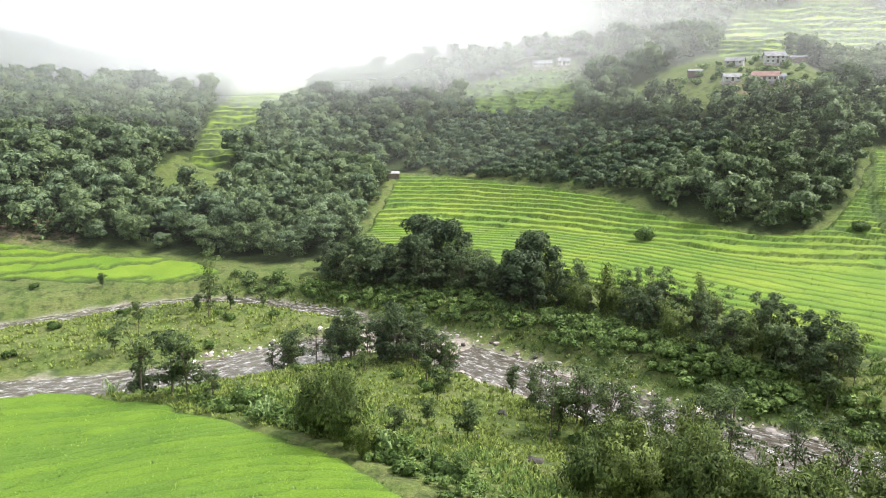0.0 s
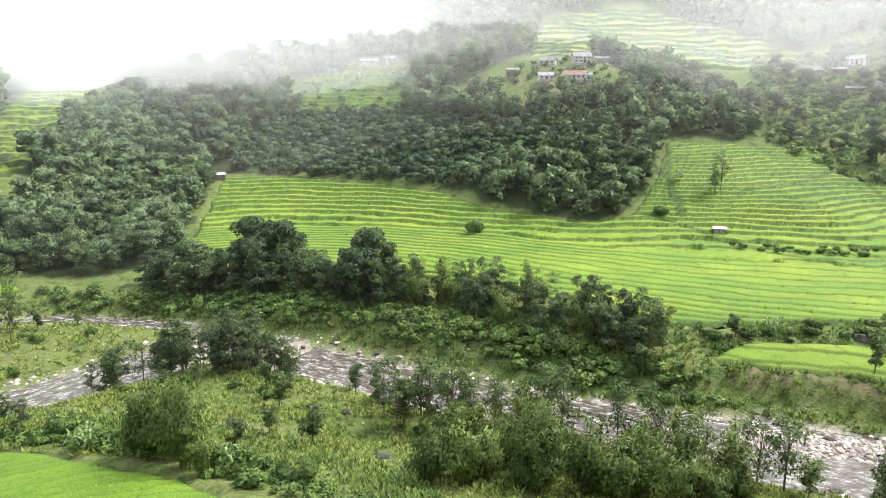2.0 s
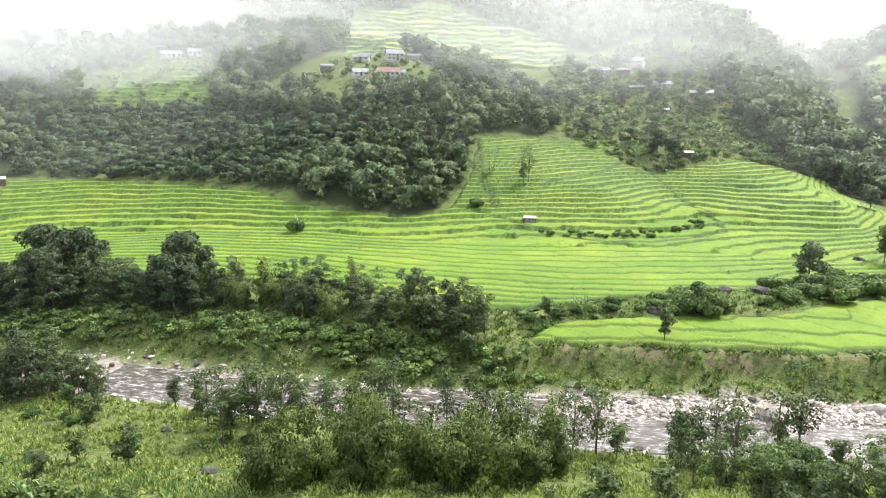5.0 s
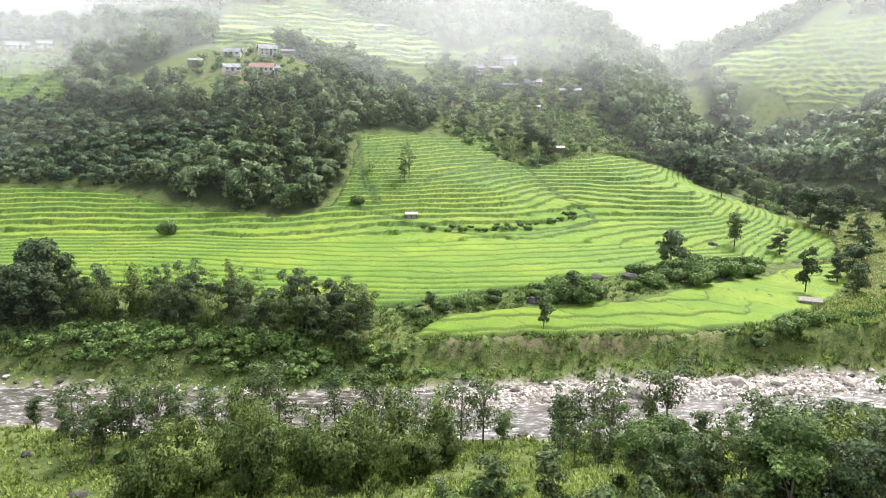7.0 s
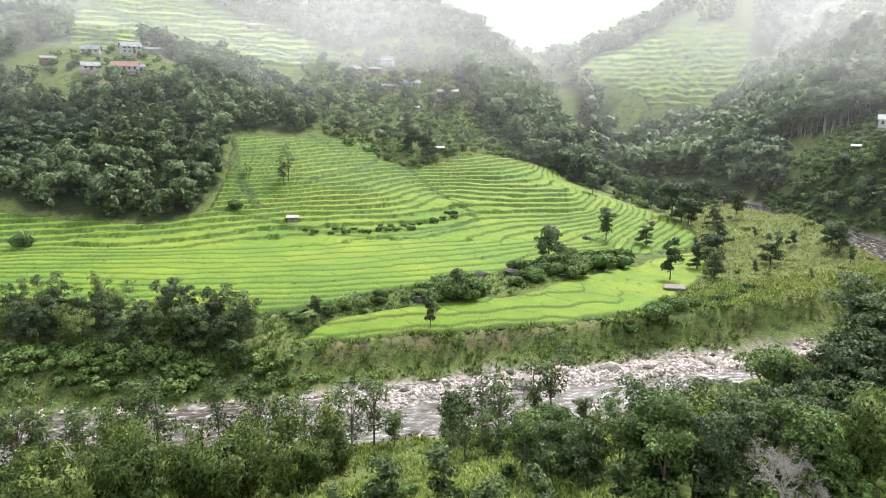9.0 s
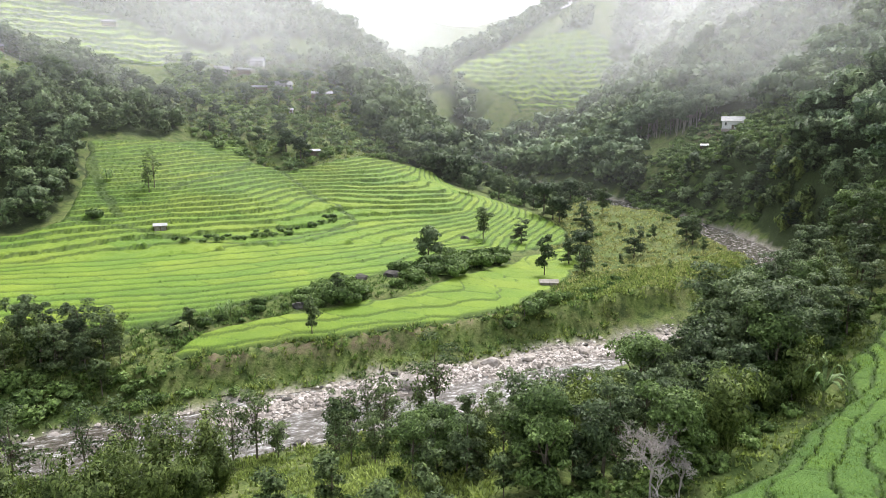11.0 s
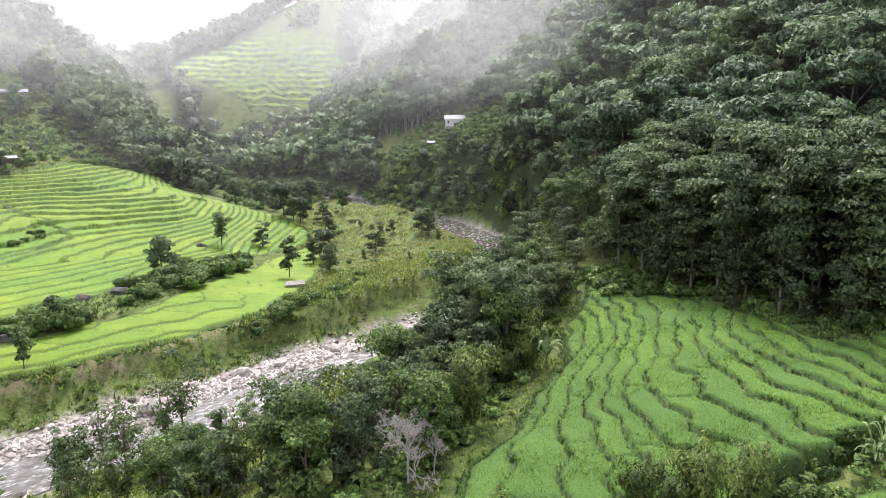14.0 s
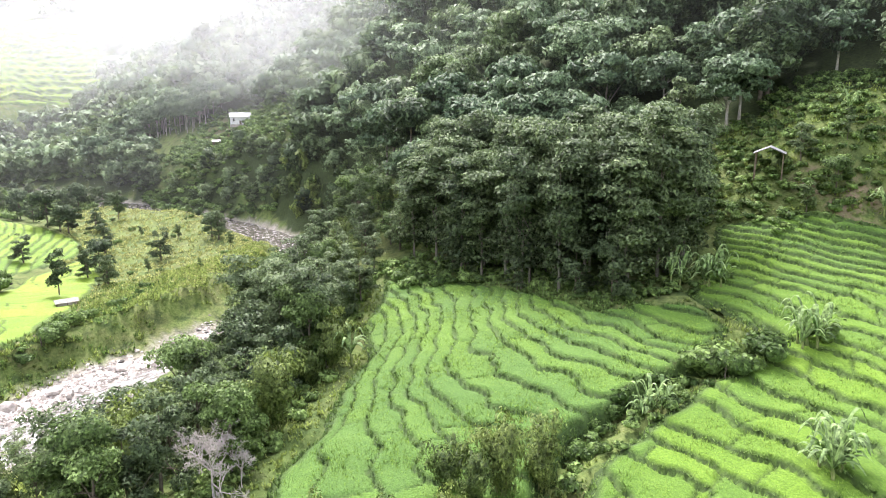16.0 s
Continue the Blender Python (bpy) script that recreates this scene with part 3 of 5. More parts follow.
make_water(RIVER, 10.5, "water", "fast shallow brown river with white rapids")
make_water(SIDE_CHANNEL, 3.5, "water", "narrow side channel of the river", 0.1)

# ---- plants ----
def leaf_cards(rng, centres, normals, size, long=1.5, tri=False):
    """One folded leaf spray (four corners) at each centre."""
    n = len(centres)
    t = rng.normal(size=(n, 3))
    t -= normals * (t * normals).sum(1)[:, None]
    t /= np.linalg.norm(t, axis=1)[:, None]
    b = np.cross(normals, t)
    s = (size * rng.uniform(0.6, 1.3, n))[:, None]
    tip = t * s * long * 0.5
    side = b * s * 0.5
    sag = normals * s * 0.22
    if tri:
        v = np.stack([centres - tip - side * 0.9, centres + tip - sag, centres + side * 1.1 - tip * 0.6], 1).reshape(-1, 3)
        v = v[np.arange(len(v)).reshape(-1, 3)[:, [0, 2, 1]].ravel()]
        v = v.reshape(-1, 3, 3)[:, ::-1].reshape(-1, 3)
        return v, np.arange(3 * n).reshape(n, 3)
    v = np.stack([centres - tip, centres - side - sag, centres + tip * 1.05 - sag * 0.5, centres + side - sag], 1).reshape(-1, 3)
    f = np.arange(4 * n).reshape(n, 4)
    return v, f


def crown(rng, lobes, n, size, low=-0.35, fill=0.0, long=1.5, tri=False):
    """Leaves over the outsides of several rounded masses; fill: how many sit inside."""
    lobes = np.array(lobes, float)
    weight = lobes[:, 3] * lobes[:, 4]
    pick = rng.choice(len(lobes), n, p=weight / weight.sum())
    d = rng.normal(size=(n, 3))
    d[:, 2] = np.where(d[:, 2] < low * 1.5, -d[:, 2], d[:, 2])
    d /= np.linalg.norm(d, axis=1)[:, None]
    r = np.where(rng.random(n) < fill, rng.uniform(0.4, 0.9, n), rng.uniform(0.82, 1.12, n))
    c = lobes[pick, :3] + d * lobes[pick][:, [3, 3, 4]] * r[:, None]
    mid = lobes[:, :3].mean(0)
    out = c - mid
    out /= np.linalg.norm(out, axis=1)[:, None] + 1e-6
    nor = d * 0.6 + out * 0.3 + rng.normal(size=(n, 3)) * 0.45 + [0, 0, 0.35]
    nor /= np.linalg.norm(nor, axis=1)[:, None]
    v, f = leaf_cards(rng, c, nor, size, long, tri)
    soft = d * 0.7 + out * 0.5 + [0, 0, 0.2] + rng.normal(size=(n, 3)) * 0.5
    soft /= np.linalg.norm(soft, axis=1)[:, None]
    return v, f, np.repeat(soft, 3 if tri else 4, 0)


def cores(lobes, scale):
    """Dense inner masses that stop the light inside a crown."""
    vs, fs, o = [], [], 0
    for x, y, z, r, h in lobes:
        rows = []
        for a in (-0.9, -0.3, 0.35, 0.9):
            rows.append([(x + scale * r * math.cos(a) * math.cos(t), y + scale * r * math.cos(a) * math.sin(t), z + scale * h * math.sin(a)) for t in np.arange(6) * 1.047])
        vs += [p for row in rows for p in row]
        for i in range(3):
            for k in range(6):
                fs.append((o + i * 6 + k, o + i * 6 + (k + 1) % 6, o + i * 6 + 6 + (k + 1) % 6, o + i * 6 + 6 + k))
        fs += [(o + 18, o + 19, o + 20, o + 21), (o + 18, o + 21, o + 22, o + 23)]
        o += 24
    return np.array(vs), np.array(fs)


def crown_mesh(name, rng, lobes, n, size, mat, core=0.72, **kw):
    core = min(core * 1.22, 0.9) if kw.get("tri") and n < 600 else core
    v, f, nor = crown(rng, lobes, n, size, **kw)
    if core:
        cv, cf = cores(sorted(lobes, key=lambda q: -q[3])[:9 if n > 1400 else 6 if n > 200 else 2] if kw.get("tri") else lobes, core)
        if kw.get("tri"):
            cf = np.r_[cf[:, :3], cf[:, [0, 2, 3]]]
        f = np.r_[f, cf + len(v)]
        mid = np.array(lobes)[:, :3].mean(0)
        cn = cv - mid
        nor = np.r_[nor, cn / (np.linalg.norm(cn, axis=1)[:, None] + 1e-6)]
        v = np.r_[v, cv]
    me = mesh_of(name, v, f, mat, normals=nor)
    return me


def round_lobes(rng, height, radius, count, base=0.4, squash=0.75):
    out = [(0, 0, height * 0.78, radius * 0.62, radius * 0.62 * squash * 1.2)]
    for k in range(count + 7):
        a = k * 2.4 + rng.uniform(-0.4, 0.4)
        q = rng.uniform(0.3, 0.9) * radius
        h = height * rng.uniform(base + 0.05, 0.92)
        r = radius * rng.uniform(0.2, 0.42)
        out.append((q * math.cos(a), q * math.sin(a), min(h, height - r * squash), r, r * squash))
    return out


def trunk_mesh(rng, height, radius, lobes, mat, limbs=5, sides=6):
    lean = rng.uniform(-0.04, 0.04, 2) * height
    spine = [(0, 0, -0.6), (lean[0] * 0.2, lean[1] * 0.2, height * 0.25), (lean[0] * 0.7, lean[1] * 0.7, height * 0.55), (lean[0], lean[1], height * 0.85)]
    pieces = [tube(spine, [radius * 1.25, radius, radius * 0.7, radius * 0.2], sides)]
    for x, y, z, r, h in lobes[1:limbs + 1]:
        a = Vector(spine[1]).lerp(Vector(spine[2]), rng.uniform(0.2, 1))
        pieces.append(tube([a, a.lerp(Vector((x, y, z)), 0.5) + Vector((0, 0, 0.3)), (x, y, z)], [radius * 0.5, radius * 0.32, radius * 0.12], 4))
    v, f = joined(pieces)
    return mesh_of("trunk", v, f, mat, smooth=True)


def tree_kind(seed, style, n, size, tri=False):
    """Two meshes, trunk and crown, of one tree."""
    rng = np.random.default_rng(seed)
    if style == "broad":
        h = rng.uniform(10.5, 14.5)
        lobes = round_lobes(rng, h, h * rng.uniform(0.33, 0.42), 12, 0.15)
        return trunk_mesh(rng, h, 0.26, lobes, BARK), crown_mesh("crown", rng, lobes, n, size, LEAF_WOOD, tri=tri)
    if style == "fresh":
        h = rng.uniform(9.5, 13)
        lobes = round_lobes(rng, h, h * rng.uniform(0.33, 0.42), 13, 0.12)
        return trunk_mesh(rng, h, 0.22, lobes, BARK), crown_mesh("crown", rng, lobes, n, size, LEAF_FRESH, tri=tri)
    if style == "pale":
        h = rng.uniform(11, 14)
        lobes = round_lobes(rng, h, h * rng.uniform(0.38, 0.48), 12, 0.35, 0.6)
        return trunk_mesh(rng, h, 0.24, lobes, BARK_PALE), crown_mesh("crown", rng, lobes, n, size, LEAF_PALE, tri=tri)
    if style == "dark":
        h = rng.uniform(9, 12.5)
        lobes = [(rng.uniform(-1, 1) * h * 0.3 * (1.15 - 0.6 * q), rng.uniform(-1, 1) * h * 0.3 * (1.15 - 0.6 * q), h * q, h * rng.uniform(0.09, 0.17) * (1.2 - 0.5 * q), h * rng.uniform(0.045, 0.085)) for q in np.linspace(0.16, 0.95, 22)]
        return trunk_mesh(rng, h, 0.2, lobes, BARK, 12), crown_mesh("crown", rng, lobes, n, size, LEAF_DARK, core=0.5, fill=0.25, tri=tri)
    if style == "tall":
        h = rng.uniform(16, 20)
        lobes = [(rng.uniform(-1.6, 1.6), rng.uniform(-1.6, 1.6), h * q, rng.uniform(1.5, 2.9), rng.uniform(0.5, 0.95)) for q in np.linspace(0.2, 0.97, 21)]
        return trunk_mesh(rng, h, 0.19, lobes, BARK_GREY, 12), crown_mesh("crown", rng, lobes, n, size, LEAF_DARK, core=0.55, fill=0.25, tri=tri)
    if style == "pole":
        h = rng.uniform(14, 17)
        lobes = [(rng.uniform(-1.5, 1.5), rng.uniform(-1.5, 1.5), h * q, rng.uniform(1.6, 2.6), rng.uniform(0.9, 1.4)) for q in np.linspace(0.6, 0.95, 9)]
        return trunk_mesh(rng, h, 0.24, lobes, BARK_PALE, 6), crown_mesh("crown", rng, lobes, n, size, LEAF_PALE, core=0.6, fill=0.2, tri=tri)
    if style == "feathery":
        h = rng.uniform(7, 10.5)
        lobes = [(rng.uniform(-1, 1) * h * 0.19, rng.uniform(-1, 1) * h * 0.19, h * q, h * rng.uniform(0.08, 0.16), h * rng.uniform(0.04, 0.08)) for q in np.linspace(0.3, 0.97, 14)]
        return trunk_mesh(rng, h, 0.11, lobes, BARK, 11, 5), crown_mesh("crown", rng, lobes, n, size, LEAF_GREY, core=0, fill=0.6, long=2.0, tri=tri)
    if style == "young":
        h = rng.uniform(4.5, 7)
        lobes = [(rng.uniform(-0.15, 0.15) * h, rng.uniform(-0.15, 0.15) * h, h * q, h * 0.17 * rng.uniform(0.6, 1.3), h * 0.08) for q in np.linspace(0.3, 0.95, 9)]
        return trunk_mesh(rng, h, 0.09, lobes, BARK, 4, 5), crown_mesh("crown", rng, lobes, n, size, LEAF_GREY, core=0.4, fill=0.4, tri=tri)
    if style == "shrub":
        lobes = [(rng.uniform(-1, 1), rng.uniform(-1, 1), rng.uniform(0.4, 1.1), rng.uniform(0.6, 1.0), rng.uniform(0.5, 0.8)) for _ in range(6)]
        return trunk_mesh(rng, 1.0, 0.06, lobes, BARK, 4, 4), crown_mesh("crown", rng, lobes, n, size, LEAF_SHRUB, core=0.7, low=0, tri=tri)
    if style == "bamboo":
        pieces, cs, ns, sf = [], [], [], []
        for k in range(16):
            a, lean, h = rng.uniform(0, 6.28), rng.uniform(0.8, 4.2), rng.uniform(6, 13)
            x, y = rng.uniform(-0.9, 0.9, 2)
            pts = [(x + lean * q * q * math.cos(a), y + lean * q * q * math.sin(a), h * (q - 0.18 * q ** 4 * lean / 2)) for q in (0, 0.3, 0.55, 0.75, 0.9, 1.0)]
            pieces.append(tube(pts, [0.06, 0.06, 0.05, 0.04, 0.025, 0.01], 4))
            m = n // 16
            q = rng.uniform(0.22, 1.04, m)
            px = np.array(pts)
            c = np.stack([np.interp(q, (0, 0.3, 0.55, 0.75, 0.9, 1.0), px[:, j]) for j in range(3)], 1)
            o = rng.normal(size=(m, 3)) * [0.6, 0.6, 0.45] - [0, 0, 0.25]
            cs.append(c + o)
            d = o + [math.cos(a) * 0.5, math.sin(a) * 0.5, 0.5]
            ns.append(d / np.linalg.norm(d, axis=1)[:, None])
        c, d = np.concatenate(cs), np.concatenate(ns)
        v, f = leaf_cards(rng, c, d, size, 2.4, tri)
        k = 3 if tri else 4
        v[2::k, 2] -= size * 0.7
        v[0::k, 2] += size * 0.2
        sf = d * 0.6 + (c - c.mean(0)) / 4 + [0, 0, 0.3]
        sf /= np.linalg.norm(sf, axis=1)[:, None]
        tv, tf = joined(pieces)
        return mesh_of("culm", tv, tf, CULM), mesh_of("crown", v, f, LEAF_BAMBOO, normals=np.repeat(sf, k, 0))


def variants(style, count, n, size, seed, tri=False):
    return [tree_kind(seed + 31 * k, style, n, size, tri) for k in range(count)]


KINDS = {
    "broad": variants("broad", 5, 1900, 0.55, 1, True), "pale": variants("pale", 4, 1900, 0.6, 2, True), "dark": variants("dark", 5, 3000, 0.32, 3, True),
    "tall": variants("tall", 5, 3300, 0.37, 4, True), "feathery": variants("feathery", 8, 900, 0.22, 5, True), "young": variants("young", 4, 1000, 0.28, 6, True),
    "shrub": variants("shrub", 5, 420, 0.26, 7, True), "bamboo": variants("bamboo", 4, 3600, 0.27, 8, True),
    "pole": variants("pole", 4, 900, 0.7, 12, True),
    "fine": variants("dark", 5, 3300, 0.3, 9, True), "fine_broad": variants("fresh", 4, 3400, 0.35, 10, True),
}
def sparser(n, grow, seed):
    return {k: variants(k, 5, n, s * grow, seed + q, True) for q, (k, s) in enumerate((("broad", 0.95), ("pale", 1.0), ("dark", 0.85), ("bamboo", 0.8), ("shrub", 0.4)))}


WOOD_NEAR, WOOD_MID, WOOD_FAR = sparser(1500, 0.62, 100), sparser(230, 1.35, 200), sparser(62, 2.8, 300)
WORDS = {
    "broad": ("forest_tree", "round-crowned dark green forest tree on the hillside"), "pale": ("forest_tree", "spreading tree with pale green crown on the slope"),
    "dark": ("tree", "dense dark green tree on the river bank"), "tall": ("grove_tree", "tall slender dark tree with bare pale trunk"),
    "feathery": ("feathery_tree", "thin feathery grey-green riverside tree"), "young": ("young_tree", "slim young tree in the meadow"),
    "shrub": ("shrub", "low leafy green shrub"), "fine": ("tree", "dense dark green tree on the near bank"), "fine_broad": ("tree", "leafy round-crowned tree on the near bank"),
    "pole": ("plantation_tree", "tall plantation tree with straight bare pale trunk"),
    "bamboo": ("bamboo_clump", "arching yellow-green bamboo clump")}


def plant(kind, x, y, size=1.0, turn=None, source=None, label="", z=None):
    trunk, top = random.choice((source or KINDS)[kind])
    name, words = WORDS[kind]
    root = new(name)
    z = float(ground_height([x], [y])[0]) if z is None else z
    root.matrix_world = pose(x, y, z, 0, 0, random.uniform(0, 360) if turn is None else turn) @ Matrix.Diagonal((size, size, size * random.uniform(0.92, 1.1), 1))
    tagged(under("culm" if kind == "bamboo" else "trunk", trunk, root), kind="stuff" if kind == "bamboo" else "")
    under("crown", top, root)
    return tagged(root, label or words, "bamboo" if kind == "bamboo" else "shrub" if kind == "shrub" else "tree", group=name + "s")


def plants_in_one(name, spots, source, label, category):
    """Uncountable growth: spots of (kind, x, y, z, size) merged into one mesh."""
    vs, fs, ns, ms, ts, o = [], [], [], [], [], 0
    mats = []
    rng = np.random.default_rng(len(spots))
    cache = {}
    for kind, x, y, z, size in spots:
        k = int(rng.integers(len(source[kind])))
        if (kind, k) not in cache:
            me = source[kind][k][1]
            v = np.empty(len(me.vertices) * 3, np.float32)
            me.vertices.foreach_get("co", v)
            q = np.empty(len(me.loops), np.int32)
            me.loops.foreach_get("vertex_index", q)
            nor = np.empty(len(me.loops) * 3, np.float32)
            me.corner_normals.foreach_get("vector", nor)
            vn = np.zeros((len(me.vertices), 3), np.float32)
            vn[q] = nor.reshape(-1, 3)
            cache[kind, k] = v.reshape(-1, 3), q.reshape(-1, 3), vn, me.materials[0]
        v, q, vn, mat = cache[kind, k]
        if mat not in mats:
            mats.append(mat)
        a = rng.uniform(0, 6.28)
        r = np.array([[math.cos(a), math.sin(a), 0], [-math.sin(a), math.cos(a), 0], [0, 0, 1]])
        vs.append(v @ r * size * [1, 1, rng.uniform(0.9, 1.15)] + [x, y, z])
        ns.append(vn @ r)
        fs.append(q + o)
        ms.append(np.full(len(q), mats.index(mat)))
        ts.append(np.full(len(v), rng.uniform(-0.22, 0.68)))
        o += len(v)
    if not vs:
        return
    me = mesh_of(name, np.concatenate(vs), np.concatenate(fs), mats, normals=np.concatenate(ns), face_mats=np.concatenate(ms))
    float_layer(me, "tint", np.concatenate(ts))
    return tagged(new(name, me), label, category, kind="stuff")


def scatter(poly, gap, seed, keep=1.0, jitter=0.45, free=True):
    """Uneven spots about gap apart inside a plan polygon, off the fields and the river."""
    rng = np.random.default_rng(seed)
    p = np.array(poly, float)
    (x0, y0), (x1, y1) = p.min(0), p.max(0)
    gx, gy = np.meshgrid(np.arange(x0, x1, gap), np.arange(y0, y1, gap * 0.87))
    gx[1::2] += gap / 2
    x, y = gx.ravel(), gy.ravel()
    x, y = x + rng.uniform(-jitter, jitter, len(x)) * gap, y + rng.uniform(-jitter, jitter, len(x)) * gap
    ok = inside(poly, x, y) & (rng.random(len(x)) < keep)
    if free:
        ok &= ~in_field(x, y) & ~clear(x, y)
        ok &= (along(RIVER, x, y)[0] > 12) & (along(SIDE_CHANNEL, x, y)[0] > 5)
    return x[ok], y[ok]


spots = []
for number, (poly, kinds, gap, size) in enumerate(WOODS):
    for a, b in zip(*scatter(poly, gap, 50 + number)):
        spots.append((random.choice(kinds.split()), a, b, size * random.uniform(0.75, 1.25), number))
spots.sort(key=lambda q: math.hypot(q[1] - 40, q[2] - 40))
levels = ground_height([q[1] for q in spots], [q[2] for q in spots])
rest = {}
for k, ((kind, a, b, size, number), h) in enumerate(zip(spots, levels)):
    reach, bearing = math.hypot(a, b), math.degrees(math.atan2(a, b))
    if not -42 < bearing < 134 or reach > 850 or h - 50 > 0.24 * reach:
        continue
    if k < 40:
        plant(kind, a, b, size, z=h)
    else:
        rest.setdefault((number, 0 if reach < 230 else 1 if reach < 420 else 2), []).append((kind, a, b, h, size))
for (number, tier), v in rest.items():
    plants_in_one("woods", v, (WOOD_NEAR, WOOD_MID, WOOD_FAR)[tier], ("dense green woods covering the hillside", "mixed green woods on the slope above", "hazy green woods covering the far hillside")[tier], "woods")

# the tall grove behind the shaded terraces, in rows
for a, b in zip(*scatter([(118, -8), (108, -13), (90, -23), (80, -29), (78, -36), (84, -48), (96, -50), (112, -32), (128, -16)], 4.2, 90)):
    plant("tall", a, b, random.uniform(0.85, 1.1))
# low bushy trees planted close together above the long terraces
px, py = scatter(F_ORCHARD, 3.9, 280, 0.97, 0.3, free=False)
plants_in_one("orchard", [(random.choice(("pale", "broad", "pale")), a, b, h - 1.2, random.uniform(0.36, 0.5)) for a, b, h in zip(px, py, ground_height(px, py))], WOOD_MID, "close-planted low grey-green trees on the slope", "orchard")
# the plantation of straight trunks above the bushy slope
for a, b in zip(*scatter([(413, 137), (396, 106), (375, 77), (385, 67), (408, 94), (426, 130)], 3.6, 290, free=False)):
    plant("pole", a, b, random.uniform(0.85, 1.1))
# undergrowth at the foot of the grove
def plants(kinds, poly, gap, seed, low, high, keep=1.0, free=True):
    px, py = scatter(poly, gap, seed, keep, free=free)
    for a, b, h in zip(px, py, ground_height(px, py)):
        plant(random.choice(kinds.split()), a, b, random.uniform(low, high), z=h)


plants("shrub shrub fine", [(112, -2), (104, -14), (88, -23), (77, -29), (75, -36), (80, -46), (86, -44), (82, -34), (92, -26), (108, -16)], 3.0, 190, 0.35, 0.7)
# trees along the near bank
plants("fine fine fine fine_broad bamboo feathery", [(50, 20), (60, 14), (64, 9), (75, 5), (95, 3), (112, 0), (120, -8), (140, -8), (200, -6), (205, 3), (170, 8), (145, 12), (120, 19), (98, 24), (80, 28), (62, 32), (50, 34)], 5.2, 91, 0.6, 0.88)
plants("fine fine_broad bamboo shrub shrub", [(52, 13), (60, 9), (72, 6), (81, 3), (94, 2), (109, -2), (112, 2), (95, 6), (75, 9), (60, 13), (53, 18)], 3.4, 291, 0.45, 0.8)
plants("feathery young shrub", [(84, 52), (66, 60), (56, 50), (62, 44), (82, 46), (112, 36), (150, 20), (152, 15), (120, 40)], 5.0, 191, 0.6, 1.0)
plants("fine fine_broad feathery bamboo", [(52, 37), (58, 42), (66, 40), (58, 24), (50, 24)], 5.0, 292, 0.45, 0.7)
plants("shrub shrub young", [(30, 44), (44, 52), (50, 22), (42, 12), (30, 22)], 4.0, 293, 0.5, 1.0)
plants("fine fine fine tall", [(74, 10), (84, 4), (98, 2), (112, 2), (116, 10), (98, 18), (80, 20)], 5.0, 294, 0.7, 1.0)
# riverside trees below the long terraces
plants("dark dark dark broad", [(-34, 196), (0, 186), (18, 172), (30, 156), (24, 148), (10, 164), (-10, 174), (-34, 182)], 4.9, 92, 0.8, 1.25)
plants("dark dark feathery bamboo", [(18, 174), (32, 160), (52, 140), (66, 124), (76, 112), (68, 104), (50, 122), (36, 140), (24, 150)], 4.2, 192, 0.55, 1.0)
plants("shrub young", [(-30, 178), (10, 160), (40, 130), (66, 104), (76, 104), (82, 112), (90, 104), (76, 96), (58, 106), (34, 132), (4, 158), (-26, 172)], 9.0, 193, 0.8, 1.4)
# bamboo on the near flat
plants("bamboo", [(13, 76), (22, 81), (38, 73), (51, 63), (47, 53), (34, 60), (15, 68)], 4.2, 93, 0.5, 0.95)
# thin trees on both banks of the river
plants("feathery feathery feathery young", [(12, 102), (30, 99), (56, 83), (78, 67), (91, 57), (86, 50), (60, 68), (34, 86), (14, 92)], 4.0, 94, 0.9, 1.45, 0.9)
plants("feathery dark feathery", [(-36, 132), (-22, 138), (-8, 140), (2, 130), (2, 122), (-8, 122), (-22, 128), (-34, 126)], 4.2, 95, 0.7, 1.05, free=False)
plants("young young feathery shrub shrub", [(-60, 108), (-30, 118), (-12, 98), (10, 90), (28, 86), (22, 108), (2, 124), (-30, 126)], 7.0, 96, 0.55, 0.95, 0.6)
plants("young shrub shrub", [(-120, 130), (-80, 160), (-50, 168), (-30, 160), (-36, 146), (-60, 132), (-90, 126)], 9.0, 97, 0.6, 1.0, 0.6)
plants("young shrub", [(-125, 176), (-60, 190), (-50, 182), (-90, 172), (-120, 165)], 9.0, 98, 0.6, 0.95, 0.7)
# bushes between the long terraces and the low paddies
plants("shrub", [(73, 110), (80, 105), (100, 99), (105, 103), (92, 111), (78, 116)], 4.6, 98, 0.5, 1.2, free=False)
plants("shrub", [(104, 98), (115, 91), (123, 97), (118, 102), (109, 103)], 3.0, 99, 1.0, 2.2, free=False)
plants("shrub", [(126, 91), (141, 85), (176, 88), (190, 94), (163, 101), (134, 97)], 4.4, 100, 0.7, 2.5, free=False)
# scrub on the field edges and round the hamlets
plants("shrub", [(130, 176), (140, 172), (158, 163), (176, 160), (190, 163), (188, 156), (156, 154), (134, 164)], 4.5, 101, 0.7, 1.2, free=False)
plants("broad dark young", [(212, 232), (222, 212), (262, 212), (292, 192), (300, 215), (340, 240), (345, 262), (300, 262), (262, 292), (240, 300), (222, 280), (205, 260)], 13.0, 102, 0.5, 1.0, 0.75)
plants("broad pale", [(265, 345), (300, 345), (345, 335), (360, 300), (340, 262), (300, 262), (262, 292)], 14.0, 103, 0.5, 0.9, 0.7, free=False)
plants("shrub young", [(84, -56), (92, -50), (108, -54), (110, -76), (98, -88), (84, -78)], 6.0, 105, 0.4, 0.75, 0.7, free=False)
